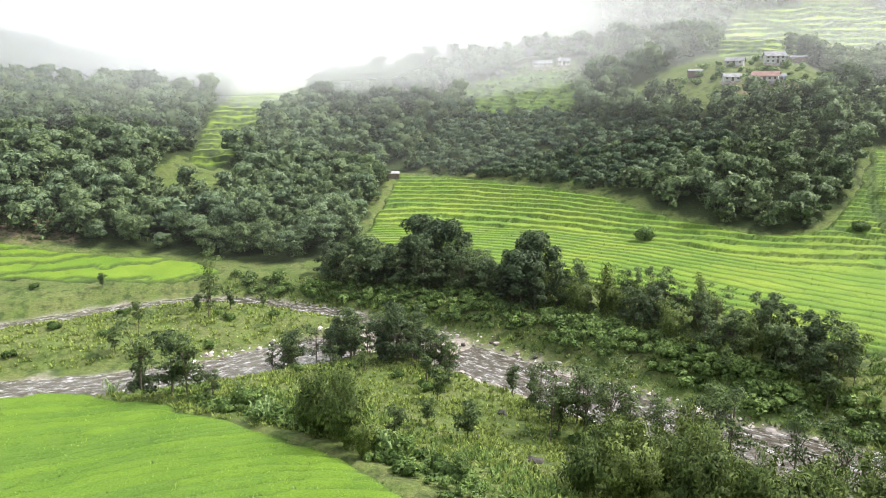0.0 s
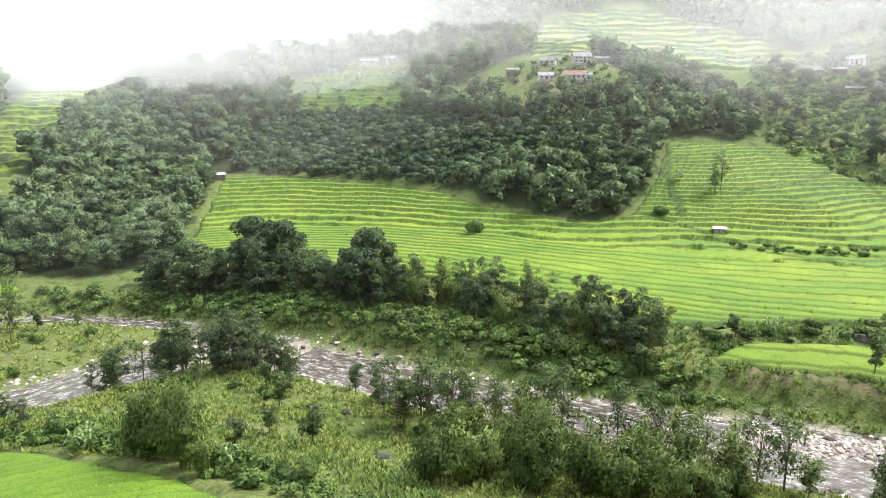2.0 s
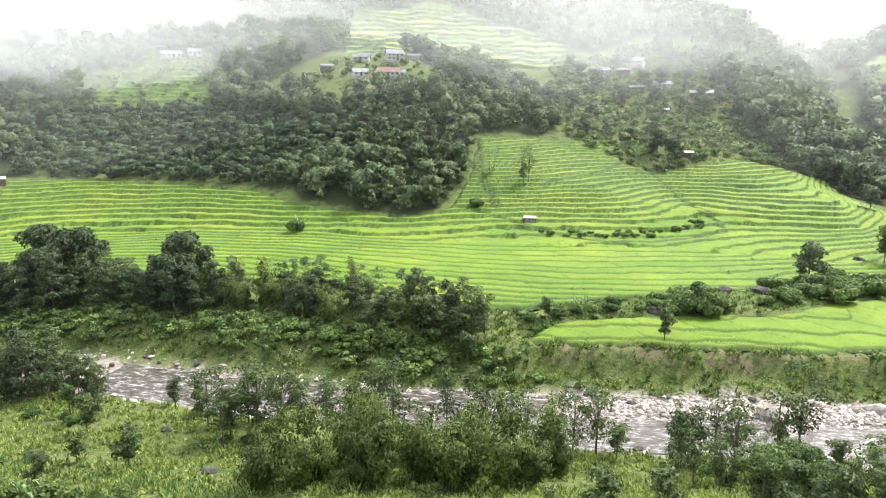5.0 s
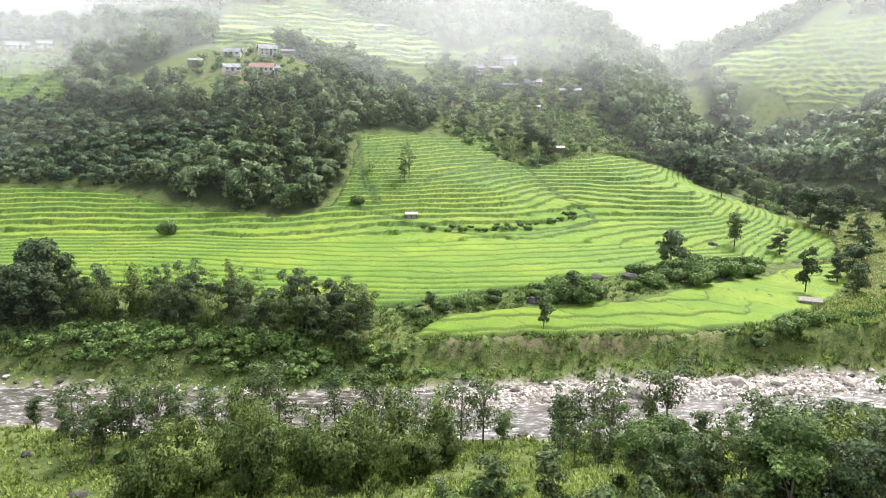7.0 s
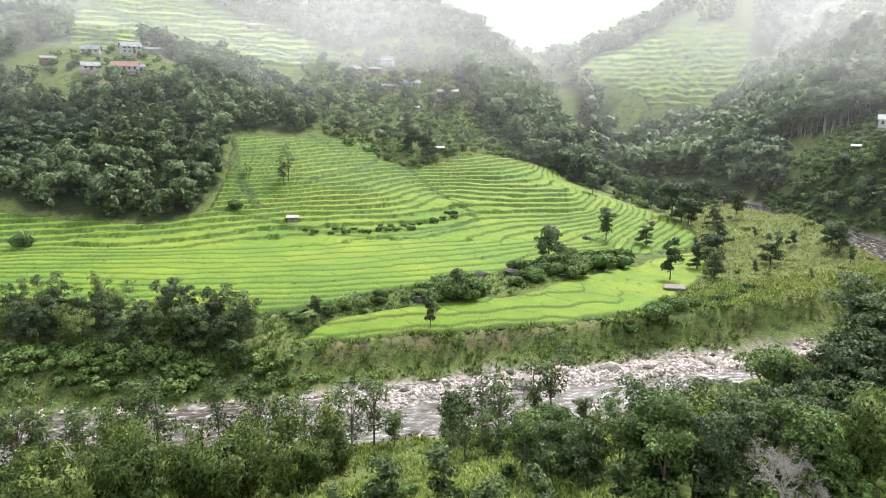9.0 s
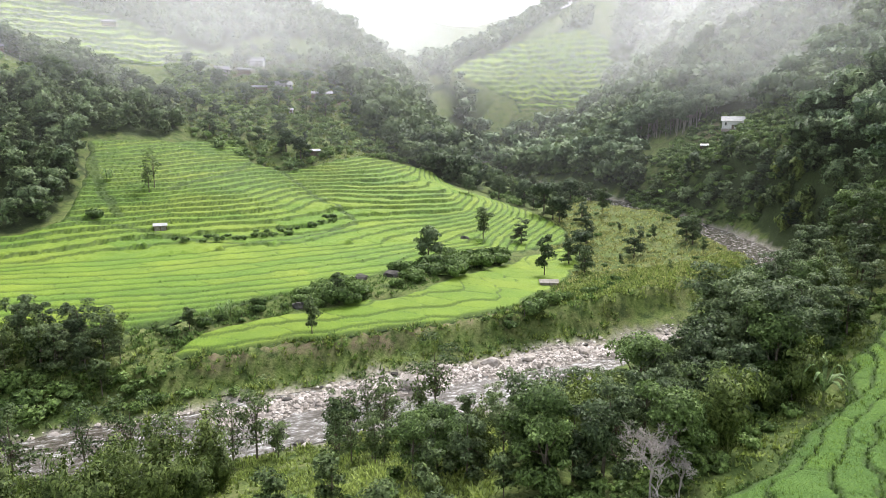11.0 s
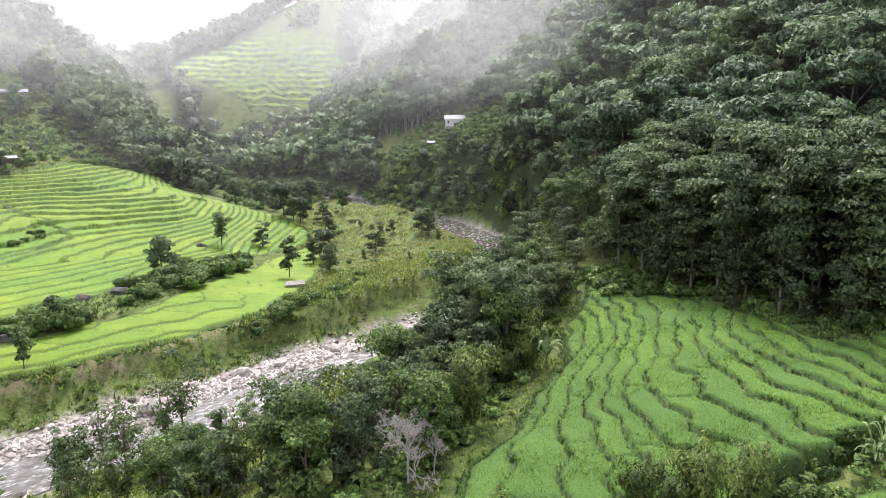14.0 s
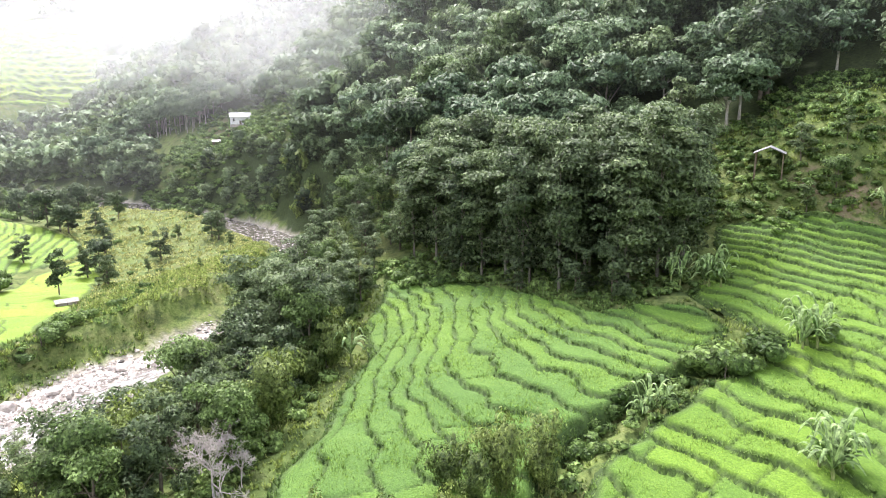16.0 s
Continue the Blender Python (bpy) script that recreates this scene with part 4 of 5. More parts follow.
plants("broad young dark", [(262, 140), (300, 152), (345, 186), (385, 215), (372, 190), (345, 150), (318, 116), (290, 120)], 11.0, 107, 0.5, 0.9, 0.8)
# trees on the inner bank of the upper river
plants("dark broad young dark", [(316, 98), (336, 112), (356, 138), (388, 180), (376, 186), (344, 150), (322, 126), (306, 106)], 6.5, 108, 0.5, 0.85, 0.85)
# the open flat in the river bend
plants("shrub young shrub", [(180, 62), (200, 84), (240, 100), (290, 110), (320, 110), (290, 72), (262, 48), (225, 30), (190, 38), (172, 52)], 10.0, 106, 0.4, 0.9, 0.5)
for a, b, kind, size in ((97, 89, "young", 1.15), (157, 100, "broad", 0.85), (204, 108, "young", 1.9), (211, 97, "dark", 0.95), (171, 71.5, "young", 1.75), (256, 92, "dark", 0.9), (250, 99, "broad", 0.85),
                         (185, 65, "dark", 0.85), (189, 67, "dark", 0.7), (196, 74, "dark", 0.9), (205, 74, "broad", 0.75), (225, 79, "dark", 1.0), (253, 103, "dark", 1.05), (258, 109, "broad", 1.0), (217, 60, "dark", 0.9), (231, 45, "dark", 1.0), (235, 48, "broad", 0.7), (304, 155, "broad", 0.95),
                         (112, 95, "young", 1.0), (131, 59, "shrub", 1.9), (135, 57, "shrub", 1.5), (139, 57, "shrub", 1.7), (143, 55, "shrub", 1.2), (151, 52, "shrub", 1.1), (127, 61, "shrub", 1.3), (274, 90, "young", 1.6), (268, 118, "dark", 0.9), (276, 126, "broad", 0.8), (290, 112, "dark", 0.8), (260, 145, "broad", 0.7), (152, 213, "feathery", 1.2), (155, 214, "feathery", 1.3), (126, 206, "shrub", 2.0), (-3, 238, "shrub", 2.2), (63, 211, "shrub", 2.0),
                         (-17.5, 83.5, "bamboo", 0.7), (-15.5, 81, "bamboo", 0.75), (-13, 79.3, "bamboo", 0.82), (-11, 76, "bamboo", 0.85), (-9, 73, "bamboo", 0.5), (-43, 103.5, "fine", 0.95), (-40, 102, "feathery", 1.3), (-51, 110, "feathery", 1.4), (-52, 113, "fine", 0.8), (-29, 97, "shrub", 1.6), (-26, 94, "shrub", 1.3), (-36, 102, "fine", 0.4), (-6, 83, "fine", 0.36), (3.5, 86, "young", 0.95), (2, 68, "fine_broad", 0.3), (0, 69, "shrub", 1.2), (-2, 90, "young", 0.7), (-55, 156, "feathery", 1.2), (-6, 75, "shrub", 1.6), (46.5, -10.5, "bamboo", 0.66), (48.5, -14, "bamboo", 0.62), (48, -6.5, "bamboo", 0.5), (45, -8, "bamboo", 0.5), (43, 3, "bamboo", 0.45), (42, -2, "bamboo", 0.45), (41, -6, "bamboo", 0.45),
                         (60.6, -33, "shrub", 1.5), (58, -35, "shrub", 1.7), (58.4, -38.1, "shrub", 1.6), (57, -34, "shrub", 1.3), (60, -45.7, "shrub", 1.0), (69, -14.7, "shrub", 0.5), (52, -18.5, "shrub", 0.8), (63, -50, "shrub", 0.9), (45, -12, "shrub", 0.8), (86, -65, "fine_broad", 0.42), (92, -63.5, "fine", 0.55), (99, -52, "fine_broad", 0.5), (-57, 164, "feathery", 1.3)):
    plant(kind, a, b, size)


SCRUB = {"shrub": variants("shrub", 6, 90, 0.5, 40, True)}


def scrub(poly, gap, seed, low, high, label, keep=0.85, free=True):
    px, py = scatter(poly, gap, seed, keep, free=free)
    plants_in_one("scrub", [("shrub", a, b, h, random.uniform(low, high)) for a, b, h in zip(px, py, ground_height(px, py))], SCRUB, label, "scrub")


scrub([(205, 260), (222, 212), (262, 212), (294, 190), (302, 212), (345, 240), (350, 340), (262, 348), (225, 290)], 5.0, 301, 0.7, 2.0, "tangled green scrub round the eastern hamlet", free=False)
scrub([(286, 20), (312, 48), (338, 82), (366, 92), (388, 76), (352, 36), (318, 16)], 3.2, 302, 0.8, 1.5, "rows of green bushes on the slope below the white house", 0.9, False)
scrub([(0, 340), (12, 400), (40, 420), (80, 392), (75, 330)], 6.0, 303, 0.7, 1.8, "bushes on overgrown terraces", 0.6, False)
scrub([(84, -56), (93, -50), (110, -54), (114, -76), (100, -92), (84, -80)], 1.6, 304, 0.35, 0.78, "leafy scrub round the shelter", 0.9, False)
scrub([(100, 290), (165, 285), (172, 320), (160, 345), (105, 328)], 6.0, 305, 0.8, 1.8, "garden bushes in the hamlet", 0.5, False)
scrub([(-60, 190), (0, 176), (40, 134), (74, 99), (70, 92), (40, 115), (10, 142), (-10, 160), (-50, 180)], 2.0, 306, 0.35, 1.3, "low bushes on the far bank", 0.75)
scrub([(76, 92), (110, 70), (150, 54), (165, 54), (160, 47), (120, 61), (80, 84)], 3.6, 314, 0.35, 0.95, "scattered bushes at the foot of the bank", 0.45)

scrub([(345, 98), (362, 112), (402, 168), (440, 216), (455, 212), (402, 150), (374, 100)], 3.6, 311, 1.0, 2.0, "thicket along the upper river", 0.9, False)
scrub([(262, 140), (300, 152), (345, 186), (385, 215), (372, 190), (345, 150), (318, 112), (290, 112), (258, 128)], 5.0, 312, 0.7, 1.8, "bushes at the end of the terraces", 0.75)
scrub([(114, -2), (110, -14), (92, -23), (78, -28), (75, -34), (74, -40), (80, -48), (88, -44), (82, -34), (94, -26), (112, -16), (120, -4)], 2.0, 307, 0.35, 0.8, "low leafy bank at the foot of the grove", 0.95, False)
scrub([(46, 12), (60, 8), (72, 5), (81, 2), (94, 1), (112, -3), (114, 2), (95, 6), (75, 10), (60, 15), (48, 22)], 2.2, 308, 0.35, 0.9, "bushes between the rice and the river trees", 0.9)
scrub([(46, -13), (52, -17), (57, -23), (60, -31), (63, -38), (62, -43), (59, -40), (56, -31), (52, -24), (46, -17)], 1.6, 309, 0.3, 0.7, "weedy banks of the ditch", 0.8, False)
scrub([(106, -4), (130, -10), (150, -14), (140, -34), (118, -44), (98, -44), (92, -30)], 2.4, 313, 0.5, 1.2, "undergrowth under the tall grove", 0.9, False)
scrub([(-44, 103), (-33, 94.5), (-23, 86.5), (-15, 79), (-8.5, 73), (-3, 66), (6, 49), (10, 52), (3, 70), (-6, 79), (-18, 90), (-30, 100)], 1.7, 315, 0.35, 0.85, "weedy bushes along the edge of the near spur", 0.9, False)
scrub([(41, 9), (52, 10), (60, 8), (63, 11), (50, 19), (42, 17)], 1.6, 316, 0.3, 0.6, "low bushes round the bare tree", 0.9, False)
scrub([(280, 30), (302, 58), (330, 92), (350, 104), (372, 92), (345, 60), (318, 30), (290, 14)], 3.4, 310, 0.9, 1.8, "thicket on the steep river slope", 0.9, False)


def tufts(name, area, count, tris, size, mat, label, seed, spots=None, wide=0.22):
    """Uncountable low growth: small fans of blades."""
    rng = np.random.default_rng(seed)
    if spots is None:
        p = np.array(area, float)
        (x0, y0), (x1, y1) = p.min(0), p.max(0)
        x, y = rng.uniform(x0, x1, count), rng.uniform(y0, y1, count)
        ok = inside(area, x, y) & ~in_field(x, y) & (along(RIVER, x, y)[0] > 10.5) & (along(SIDE_CHANNEL, x, y)[0] > 3) & (waves(x, y, 14, seed) + rng.normal(size=count) * 0.5 > -0.3)
        x, y = x[ok], y[ok]
        spots = np.c_[x, y, ground_height(x, y) - 0.05, np.zeros(len(x)), rng.uniform(0, 0.6, len(x))]
    n = len(spots)
    s = (size * rng.uniform(0.5, 1.4, n) * (1 + 0.5 * waves(spots[:, 0], spots[:, 1], 9, 2)))[:, None, None]
    a = rng.uniform(0, 6.28, (n, tris))
    lean = rng.uniform(0.15, 0.7 if wide < 0.2 else 0.9, (n, tris))
    d = np.stack([np.cos(a), np.sin(a), np.zeros_like(a)], -1)
    q = np.stack([-np.sin(a), np.cos(a), np.zeros_like(a)], -1) * wide
    root = spots[:, None, :3] + d * s * 0.25
    tip = root + d * s * lean[..., None] + np.array([0, 0, 1]) * s * (1.1 - lean[..., None] * 0.7)
    v = np.stack([root - q * s, root + q * s, tip], 2).reshape(-1, 3)
    me = mesh_of(name, v, np.arange(len(v)).reshape(-1, 3), mat)
    float_layer(me, "tint", np.repeat(spots[:, 4], tris * 3))
    float_layer(me, "tone", np.repeat(spots[:, 4], tris * 3))
    float_layer(me, "edge", np.repeat(spots[:, 3], tris * 3))
    return tagged(new(name, me), label, "grass" if name == "weeds" else "rice", kind="stuff")


LEAF_WEED = leaf_material("weeds", (0.1, 0.15, 0.028), (0.3, 0.37, 0.1))
LEAF_DRY = leaf_material("dry_grass", (0.19, 0.22, 0.06), (0.42, 0.44, 0.17))
LEAF_RICE = leaf_material("rice_leaves", (0.11, 0.2, 0.035), (0.26, 0.38, 0.08))
tufts("weeds", [(-70, 100), (-30, 122), (0, 130), (30, 104), (92, 56), (60, 46), (40, 50), (14, 62), (0, 70), (-20, 84), (-50, 100)], 26000, 7, 0.75, LEAF_WEED, "tall yellow-green weeds on the river meadow", 1)
tufts("weeds", [(-130, 120), (-80, 170), (-40, 176), (-20, 150), (-40, 140), (-80, 122)], 6000, 6, 0.8, LEAF_WEED, "rough grass on the river island", 2)
tufts("weeds", [(-60, 190), (0, 184), (50, 142), (80, 104), (150, 64), (190, 66), (170, 40), (140, 44), (80, 84), (44, 110), (10, 140), (-14, 158), (-60, 172)], 36000, 6, 0.8, LEAF_WEED, "green weeds on the far river bank", 3)
tufts("weeds", [(-60, 190), (0, 184), (50, 142), (80, 104), (150, 64), (190, 66), (170, 40), (140, 44), (80, 84), (44, 110), (10, 140), (-14, 158), (-60, 172)], 26000, 6, 0.9, LEAF_SHRUB, "dark leafy herbs on the far river bank", 7)
tufts("weeds", [(44, 22), (44, 46), (58, 46), (84, 48), (96, 40), (76, 32), (60, 30)], 5000, 6, 0.8, LEAF_WEED, "tall weeds between the riverside trees", 8)
tufts("weeds", [(150, 60), (190, 80), (300, 120), (320, 100), (260, 40), (200, 20), (160, 38)], 17000, 5, 0.8, LEAF_DRY, "dry grass on the flat inside the river bend", 4)
tufts("weeds", [(205, 260), (225, 210), (300, 200), (345, 262), (350, 340), (265, 345)], 7000, 5, 1.1, LEAF_WEED, "weedy slope round the hamlet", 5)
tufts("weeds", [(112, 0), (90, -22), (72, -28), (74, -40), (92, -52), (110, -60), (104, -88), (82, -76), (60, -44), (52, -20), (34, -12), (30, 10), (60, 14), (100, 4)], 24000, 5, 0.5, LEAF_WEED, "green weeds along the terrace edges", 6)


tufts("weeds", [(72, 111), (80, 104), (107, 95), (130, 86), (170, 87), (192, 91), (162, 102), (128, 102), (96, 112), (78, 118)], 7000, 6, 0.75, LEAF_SHRUB, "leafy weeds between the terraces and the low paddies", 12)
tufts("weeds", [(140, 58), (165, 60), (200, 54), (214, 30), (196, 18), (160, 34)], 7000, 6, 0.8, LEAF_WEED, "rough grass on the bank of the river bend", 14)
tufts("weeds", [(114, -3), (108, -13), (90, -22), (75, -27), (73, -34), (80, -34), (92, -26), (112, -16)], 6000, 6, 0.55, LEAF_SHRUB, "leafy weeds at the foot of the grove", 9)
tufts("weeds", [(-60, 112), (-40, 104), (-20, 90), (-8, 78), (0, 70), (8, 56), (16, 60), (14, 76), (-4, 92), (-24, 104), (-40, 116)], 7000, 6, 0.8, LEAF_SHRUB, "dark leafy weeds below the near spur", 10)


def blades(field, count, size, edge_size, edge_count, label, seed):
    spots, res = field
    rng = np.random.default_rng(seed)
    view = spots[np.hypot(spots[:, 0], spots[:, 1]) > 34]
    rice = view[view[:, 3] < 0.15]
    r = rice[rng.integers(len(rice), size=count)].copy()
    r[:, :2] += rng.uniform(-res, res, (count, 2)) * 0.5
    r[:, 2] -= 0.12
    tufts("rice_plants", None, 0, 3, size, LEAF_RICE, label, seed, r, 0.1)
    weedy = view[view[:, 3] > 0.75]
    w = weedy[rng.integers(len(weedy), size=edge_count)].copy()
    w[:, 3], w[:, 4] = 0, w[:, 4] * 0.4
    tufts("weeds", None, 0, 6, edge_size, LEAF_SHRUB, "dark weeds on the terrace walls", seed + 1, w)


blades(NEAR, 20000, 0.3, 0.32, 3500, "young rice plants on the shaded terraces", 11)
blades(RISE, 18000, 0.3, 0.32, 3200, "young rice plants on the stepped terraces", 13)
blades(MEADOW, 24000, 0.3, 0.35, 800, "young rice plants on the near spur", 15)
blades(SLOPE, 9000, 0.4, 0.4, 3000, "rice plants on the long terraces", 17)

# ---- houses and sheds ----
def gable(w, d, low, high, over, thick=0.14):
    """A pitched roof along x over a w by d plan, as one slab folded at the ridge."""
    bm = bmesh.new()
    hw, hd = w / 2 + over, d / 2 + over
    drop = (high - low) * over / (d / 2)
    n = max(4, int(w / 1.1))
    rows = []
    for side in (1, 0):
        for y, z in ((-hd, low - drop), (0, high), (hd, low - drop)):
            rows.append([bm.verts.new((-hw + 2 * hw * i / n, y, z + thick * side + (0.03 if i % 2 else 0))) for i in range(n + 1)])
    for a, b in ((0, 1), (1, 2), (4, 3), (5, 4)):
        for i in range(n):
            bm.faces.new((rows[a][i], rows[a][i + 1], rows[b][i + 1], rows[b][i]))
    for a, b in ((0, 3), (5, 2)):
        for i in range(n):
            bm.faces.new((rows[b][i], rows[b][i + 1], rows[a][i + 1], rows[a][i]))
    for i in (0, n):
        for a, b in ((0, 1), (1, 2)):
            bm.faces.new((rows[a][i], rows[b][i], rows[b + 3][i], rows[a + 3][i]))
    bmesh.ops.recalc_face_normals(bm, faces=bm.faces)
    return bm


def walls(w, d, h, peak):
    """A hollow-looking wall box with gable ends."""
    bm = bmesh.new()
    p = [(-w / 2, -d / 2), (w / 2, -d / 2), (w / 2, d / 2), (-w / 2, d / 2)]
    lo = [bm.verts.new((x, y, -1.5)) for x, y in p]
    hi = [bm.verts.new((x, y, h)) for x, y in p]
    a, b = bm.verts.new((-w / 2, 0, peak)), bm.verts.new((w / 2, 0, peak))
    for i in (0, 2):
        j = (i + 1) % 4
        bm.faces.new((lo[i], lo[j], hi[j], hi[i]))
    bm.faces.new((lo[1], lo[2], hi[2], b, hi[1]))
    bm.faces.new((lo[3], lo[0], hi[0], a, hi[3]))
    bm.faces.new((hi[0], hi[1], b, a))
    bm.faces.new((hi[2], hi[3], a, b))
    bmesh.ops.recalc_face_normals(bm, faces=bm.faces)
    return bm


def opening(name, parent, x, y, z, w, h, mat, frame_mat):
    o = part(name, box(x - w / 2 - 0.1, y - 0.06, z - 0.1, x + w / 2 + 0.1, y + 0.02, z + h + 0.1, 0.02), frame_mat, parent)
    part("pane" if name == "window" else "leaf", box(x - w / 2, y - 0.09, z, x + w / 2, y - 0.065, z + h), mat, o)
    return o


def house(x, y, w, d, h, turn, wall_mat, roof_mat, label, rooms=3, storeys=1, porch=0.0, z=None):
    root = new("house")
    z = float(ground_height([x], [y])[0]) if z is None else z
    root.matrix_world = pose(x, y, z + 0.3, 0, 0, turn) @ Matrix.Diagonal((0.86, 0.86, 0.86, 1))
    rise = h + d * 0.34
    part("wall", walls(w, d, h, rise), wall_mat, root)
    part("roof", gable(w, d, h, rise, 0.6), roof_mat, root)
    part("plinth", box(-w / 2 - 0.3, -d / 2 - 0.3 - porch, -1.6, w / 2 + 0.3, d / 2 + 0.3, 0.05, 0.05), ROCK, root, "grey stone plinth")
    fh = h / storeys
    for s in range(storeys):
        for i in range(rooms):
            wx = -w / 2 + w * (i + 0.5) / rooms
            if s == 0 and i == rooms // 2:
                opening("door", root, wx, -d / 2, 0.05, 0.95, 2.0, TIMBER, TIMBER)
            else:
                opening("window", root, wx, -d / 2, s * fh + fh * 0.42, 0.8, fh * 0.32, DARK_GLASS, TIMBER)
    if porch:
        bm = box(-w / 2 - 0.3, -d / 2 - porch, h - 0.55, w / 2 + 0.3, -d / 2 - 0.1, h - 0.43)
        part("porch_roof", bm, roof_mat, root)
        for i in range(4):
            px = -w / 2 + w * i / 3
            part("post", box(px - 0.08, -d / 2 - porch + 0.1, 0.05, px + 0.08, -d / 2 - porch + 0.26, h - 0.56, 0.02), TIMBER, root)
    return tagged(root, label, "house", group="hill houses")


def shed(x, y, w, d, h, turn, roof_mat, label, wall_mat=None, z=None, name="shed"):
    """An open shelter on posts, or with low walls, under a pitched roof."""
    root = new(name)
    z = float(ground_height([x], [y])[0]) if z is None else z
    root.matrix_world = pose(x, y, z, 0, 0, turn)
    part("roof", gable(w, d, h, h + d * 0.22, 0.35, 0.1), roof_mat, root)
    for px in (-w / 2, 0, w / 2):
        for py in (-d / 2, d / 2):
            part("post", box(px - 0.09, py - 0.09, -0.8, px + 0.09, py + 0.09, h + 0.05, 0.02), TIMBER, root)
    part("beam", box(-w / 2 - 0.1, -d / 2 - 0.06, h - 0.16, w / 2 + 0.1, -d / 2 + 0.06, h - 0.02, 0.01), TIMBER, root)
    if wall_mat:
        part("wall", box(-w / 2 + 0.1, -d / 2 + 0.1, -0.8, w / 2 - 0.1, d / 2 - 0.1, h * 0.8, 0.03), wall_mat, root)
    return tagged(root, label, "shed", group="field sheds")


PLASTER_BRIGHT = plain("bright_whitewash", (0.6, 0.6, 0.59), (0.78, 0.78, 0.77), 0.7)
# the upper hamlet
house(136, 299, 12, 6.5, 2.5, -34, PLASTER, TIN_RED, "long white farmhouse with a rusty red tin roof", 5)
house(142, 297.5, 3, 4, 2.8, -22, PLASTER_BLUE, TIN, "small blue-walled outhouse with tin roof", 1)
house(150, 323, 9.5, 6.5, 3.8, -12, PLASTER, TIN, "two-storey white house with grey tin roof", 4, 2)
house(124, 305, 8, 5, 2.2, -6, PLASTER, TIN, "low white house with pale tin roof", 3)
house(134, 327, 9, 5, 2.3, -36, PLASTER, TIN, "white house with weathered tin roof", 3)
shed(164, 329, 7, 4, 2.4, -20, TIN, "open cattle shed with tin roof beside the house", TIMBER)
shed(177, 333, 9, 4, 2.2, -26, TIN, "long low open shed above the hamlet", TIMBER)
shed(116, 327, 6, 4, 2.4, -12, TIN, "timber byre with pale tin roof", TIMBER)
# the eastern hamlet
house(284, 322, 9, 6, 3.0, -38, PLASTER, TIN, "white house with dark porch and tin roof", 3, 1, 1.6)
house(311, 322, 10, 6.5, 4.0, -56, PLASTER, TIN, "two-storey white house with bright tin roof", 4, 2)
house(306, 296, 11, 6, 2.7, -36, PLASTER, TIN, "white plastered house with three dark openings", 4)
shed(289, 298, 8, 4, 2.2, -42, TIN, "low grey shed beside the ploughed terrace", TIMBER)
shed(318, 277, 12, 6, 2.8, -50, TIN, "dark open barn with grey tin roof", TIMBER)
shed(297, 318, 7, 4, 2.4, -40, TIN, "small tin-roofed shelter by the house", TIMBER)
house(283, 269, 2.2, 2.0, 2.0, -44, PLASTER, PLASTER, "tiny white shrine on the slope", 1)
# single farms
house(58, 414, 12, 6, 2.3, -8, PLASTER, TIN, "long white farmhouse under trees", 4)
house(70, 412, 8, 5, 2.8, -10, PLASTER, TIN, "white farmhouse with pale roof", 3)
shed(276, 413, 8, 5, 2.6, -34, TIN, "dark timber hut on the upper terraces", TIMBER)
house(247, 486, 10, 6, 3.2, -28, PLASTER, TIN, "white house at the top of the terraces", 3)
house(354, 55, 11, 6, 4.4, -80, PLASTER_BRIGHT, TIN_PALE, "bright white house with pale grey roof on the wooded slope", 3)
shed(346, 65, 4.5, 3, 2.2, -78, TIN, "small tin-roofed shed beside the white house", TIMBER)
# huts in the fields
shed(137, 188, 3.6, 2.2, 1.5, -36, TIN_PALE, "small field hut with pale sheet roof on the terraces", THATCH)
shed(-21, 296, 4.2, 3, 2.0, 5, TIN_PALE, "field hut with tin roof at the wood's edge", TIMBER)
shed(244, 218, 4.5, 3, 1.8, -48, TIN_PALE, "field hut with white sheet roof in the scrub", TIMBER)
shed(-48, 259, 4.5, 3, 2.2, 8, TIN, "dark hut under the trees", TIMBER)
shed(158.5, 65, 4.2, 2.2, 1.0, -60, THATCH, "low grey thatched shelter beside the paddies", ROCK)
shed(94, -60, 4.0, 3.6, 3.1, -34, TIN, "open shelter on timber posts with a pale tin roof")


# ---- banana plants ----
def banana_leaf(rng, length, width, a, lift):
    """A long arching blade with a midrib, notched by the wind."""
    verts, faces = [], []
    n = 9
    for i in range(n):
        q = i / (n - 1)
        r = length * (q * 0.85)
        z = lift * length * math.sin(q * 2.2) - 0.25 * length * q * q
        w = width * math.sin(math.pi * min(1, q * 0.92 + 0.06)) ** 0.6 * (1 if i % 2 else 0.8)
        cx, cy = r * math.cos(a), r * math.sin(a)
        sx, sy = -math.sin(a) * w, math.cos(a) * w
        verts += [(cx - sx, cy - sy, z - w * 0.25), (cx, cy, z), (cx + sx, cy + sy, z - w * 0.25)]
        if i:
            o = 3 * (i - 1)
            faces += [(o, o + 3, o + 4, o + 1), (o + 1, o + 4, o + 5, o + 2)]
    return verts, faces


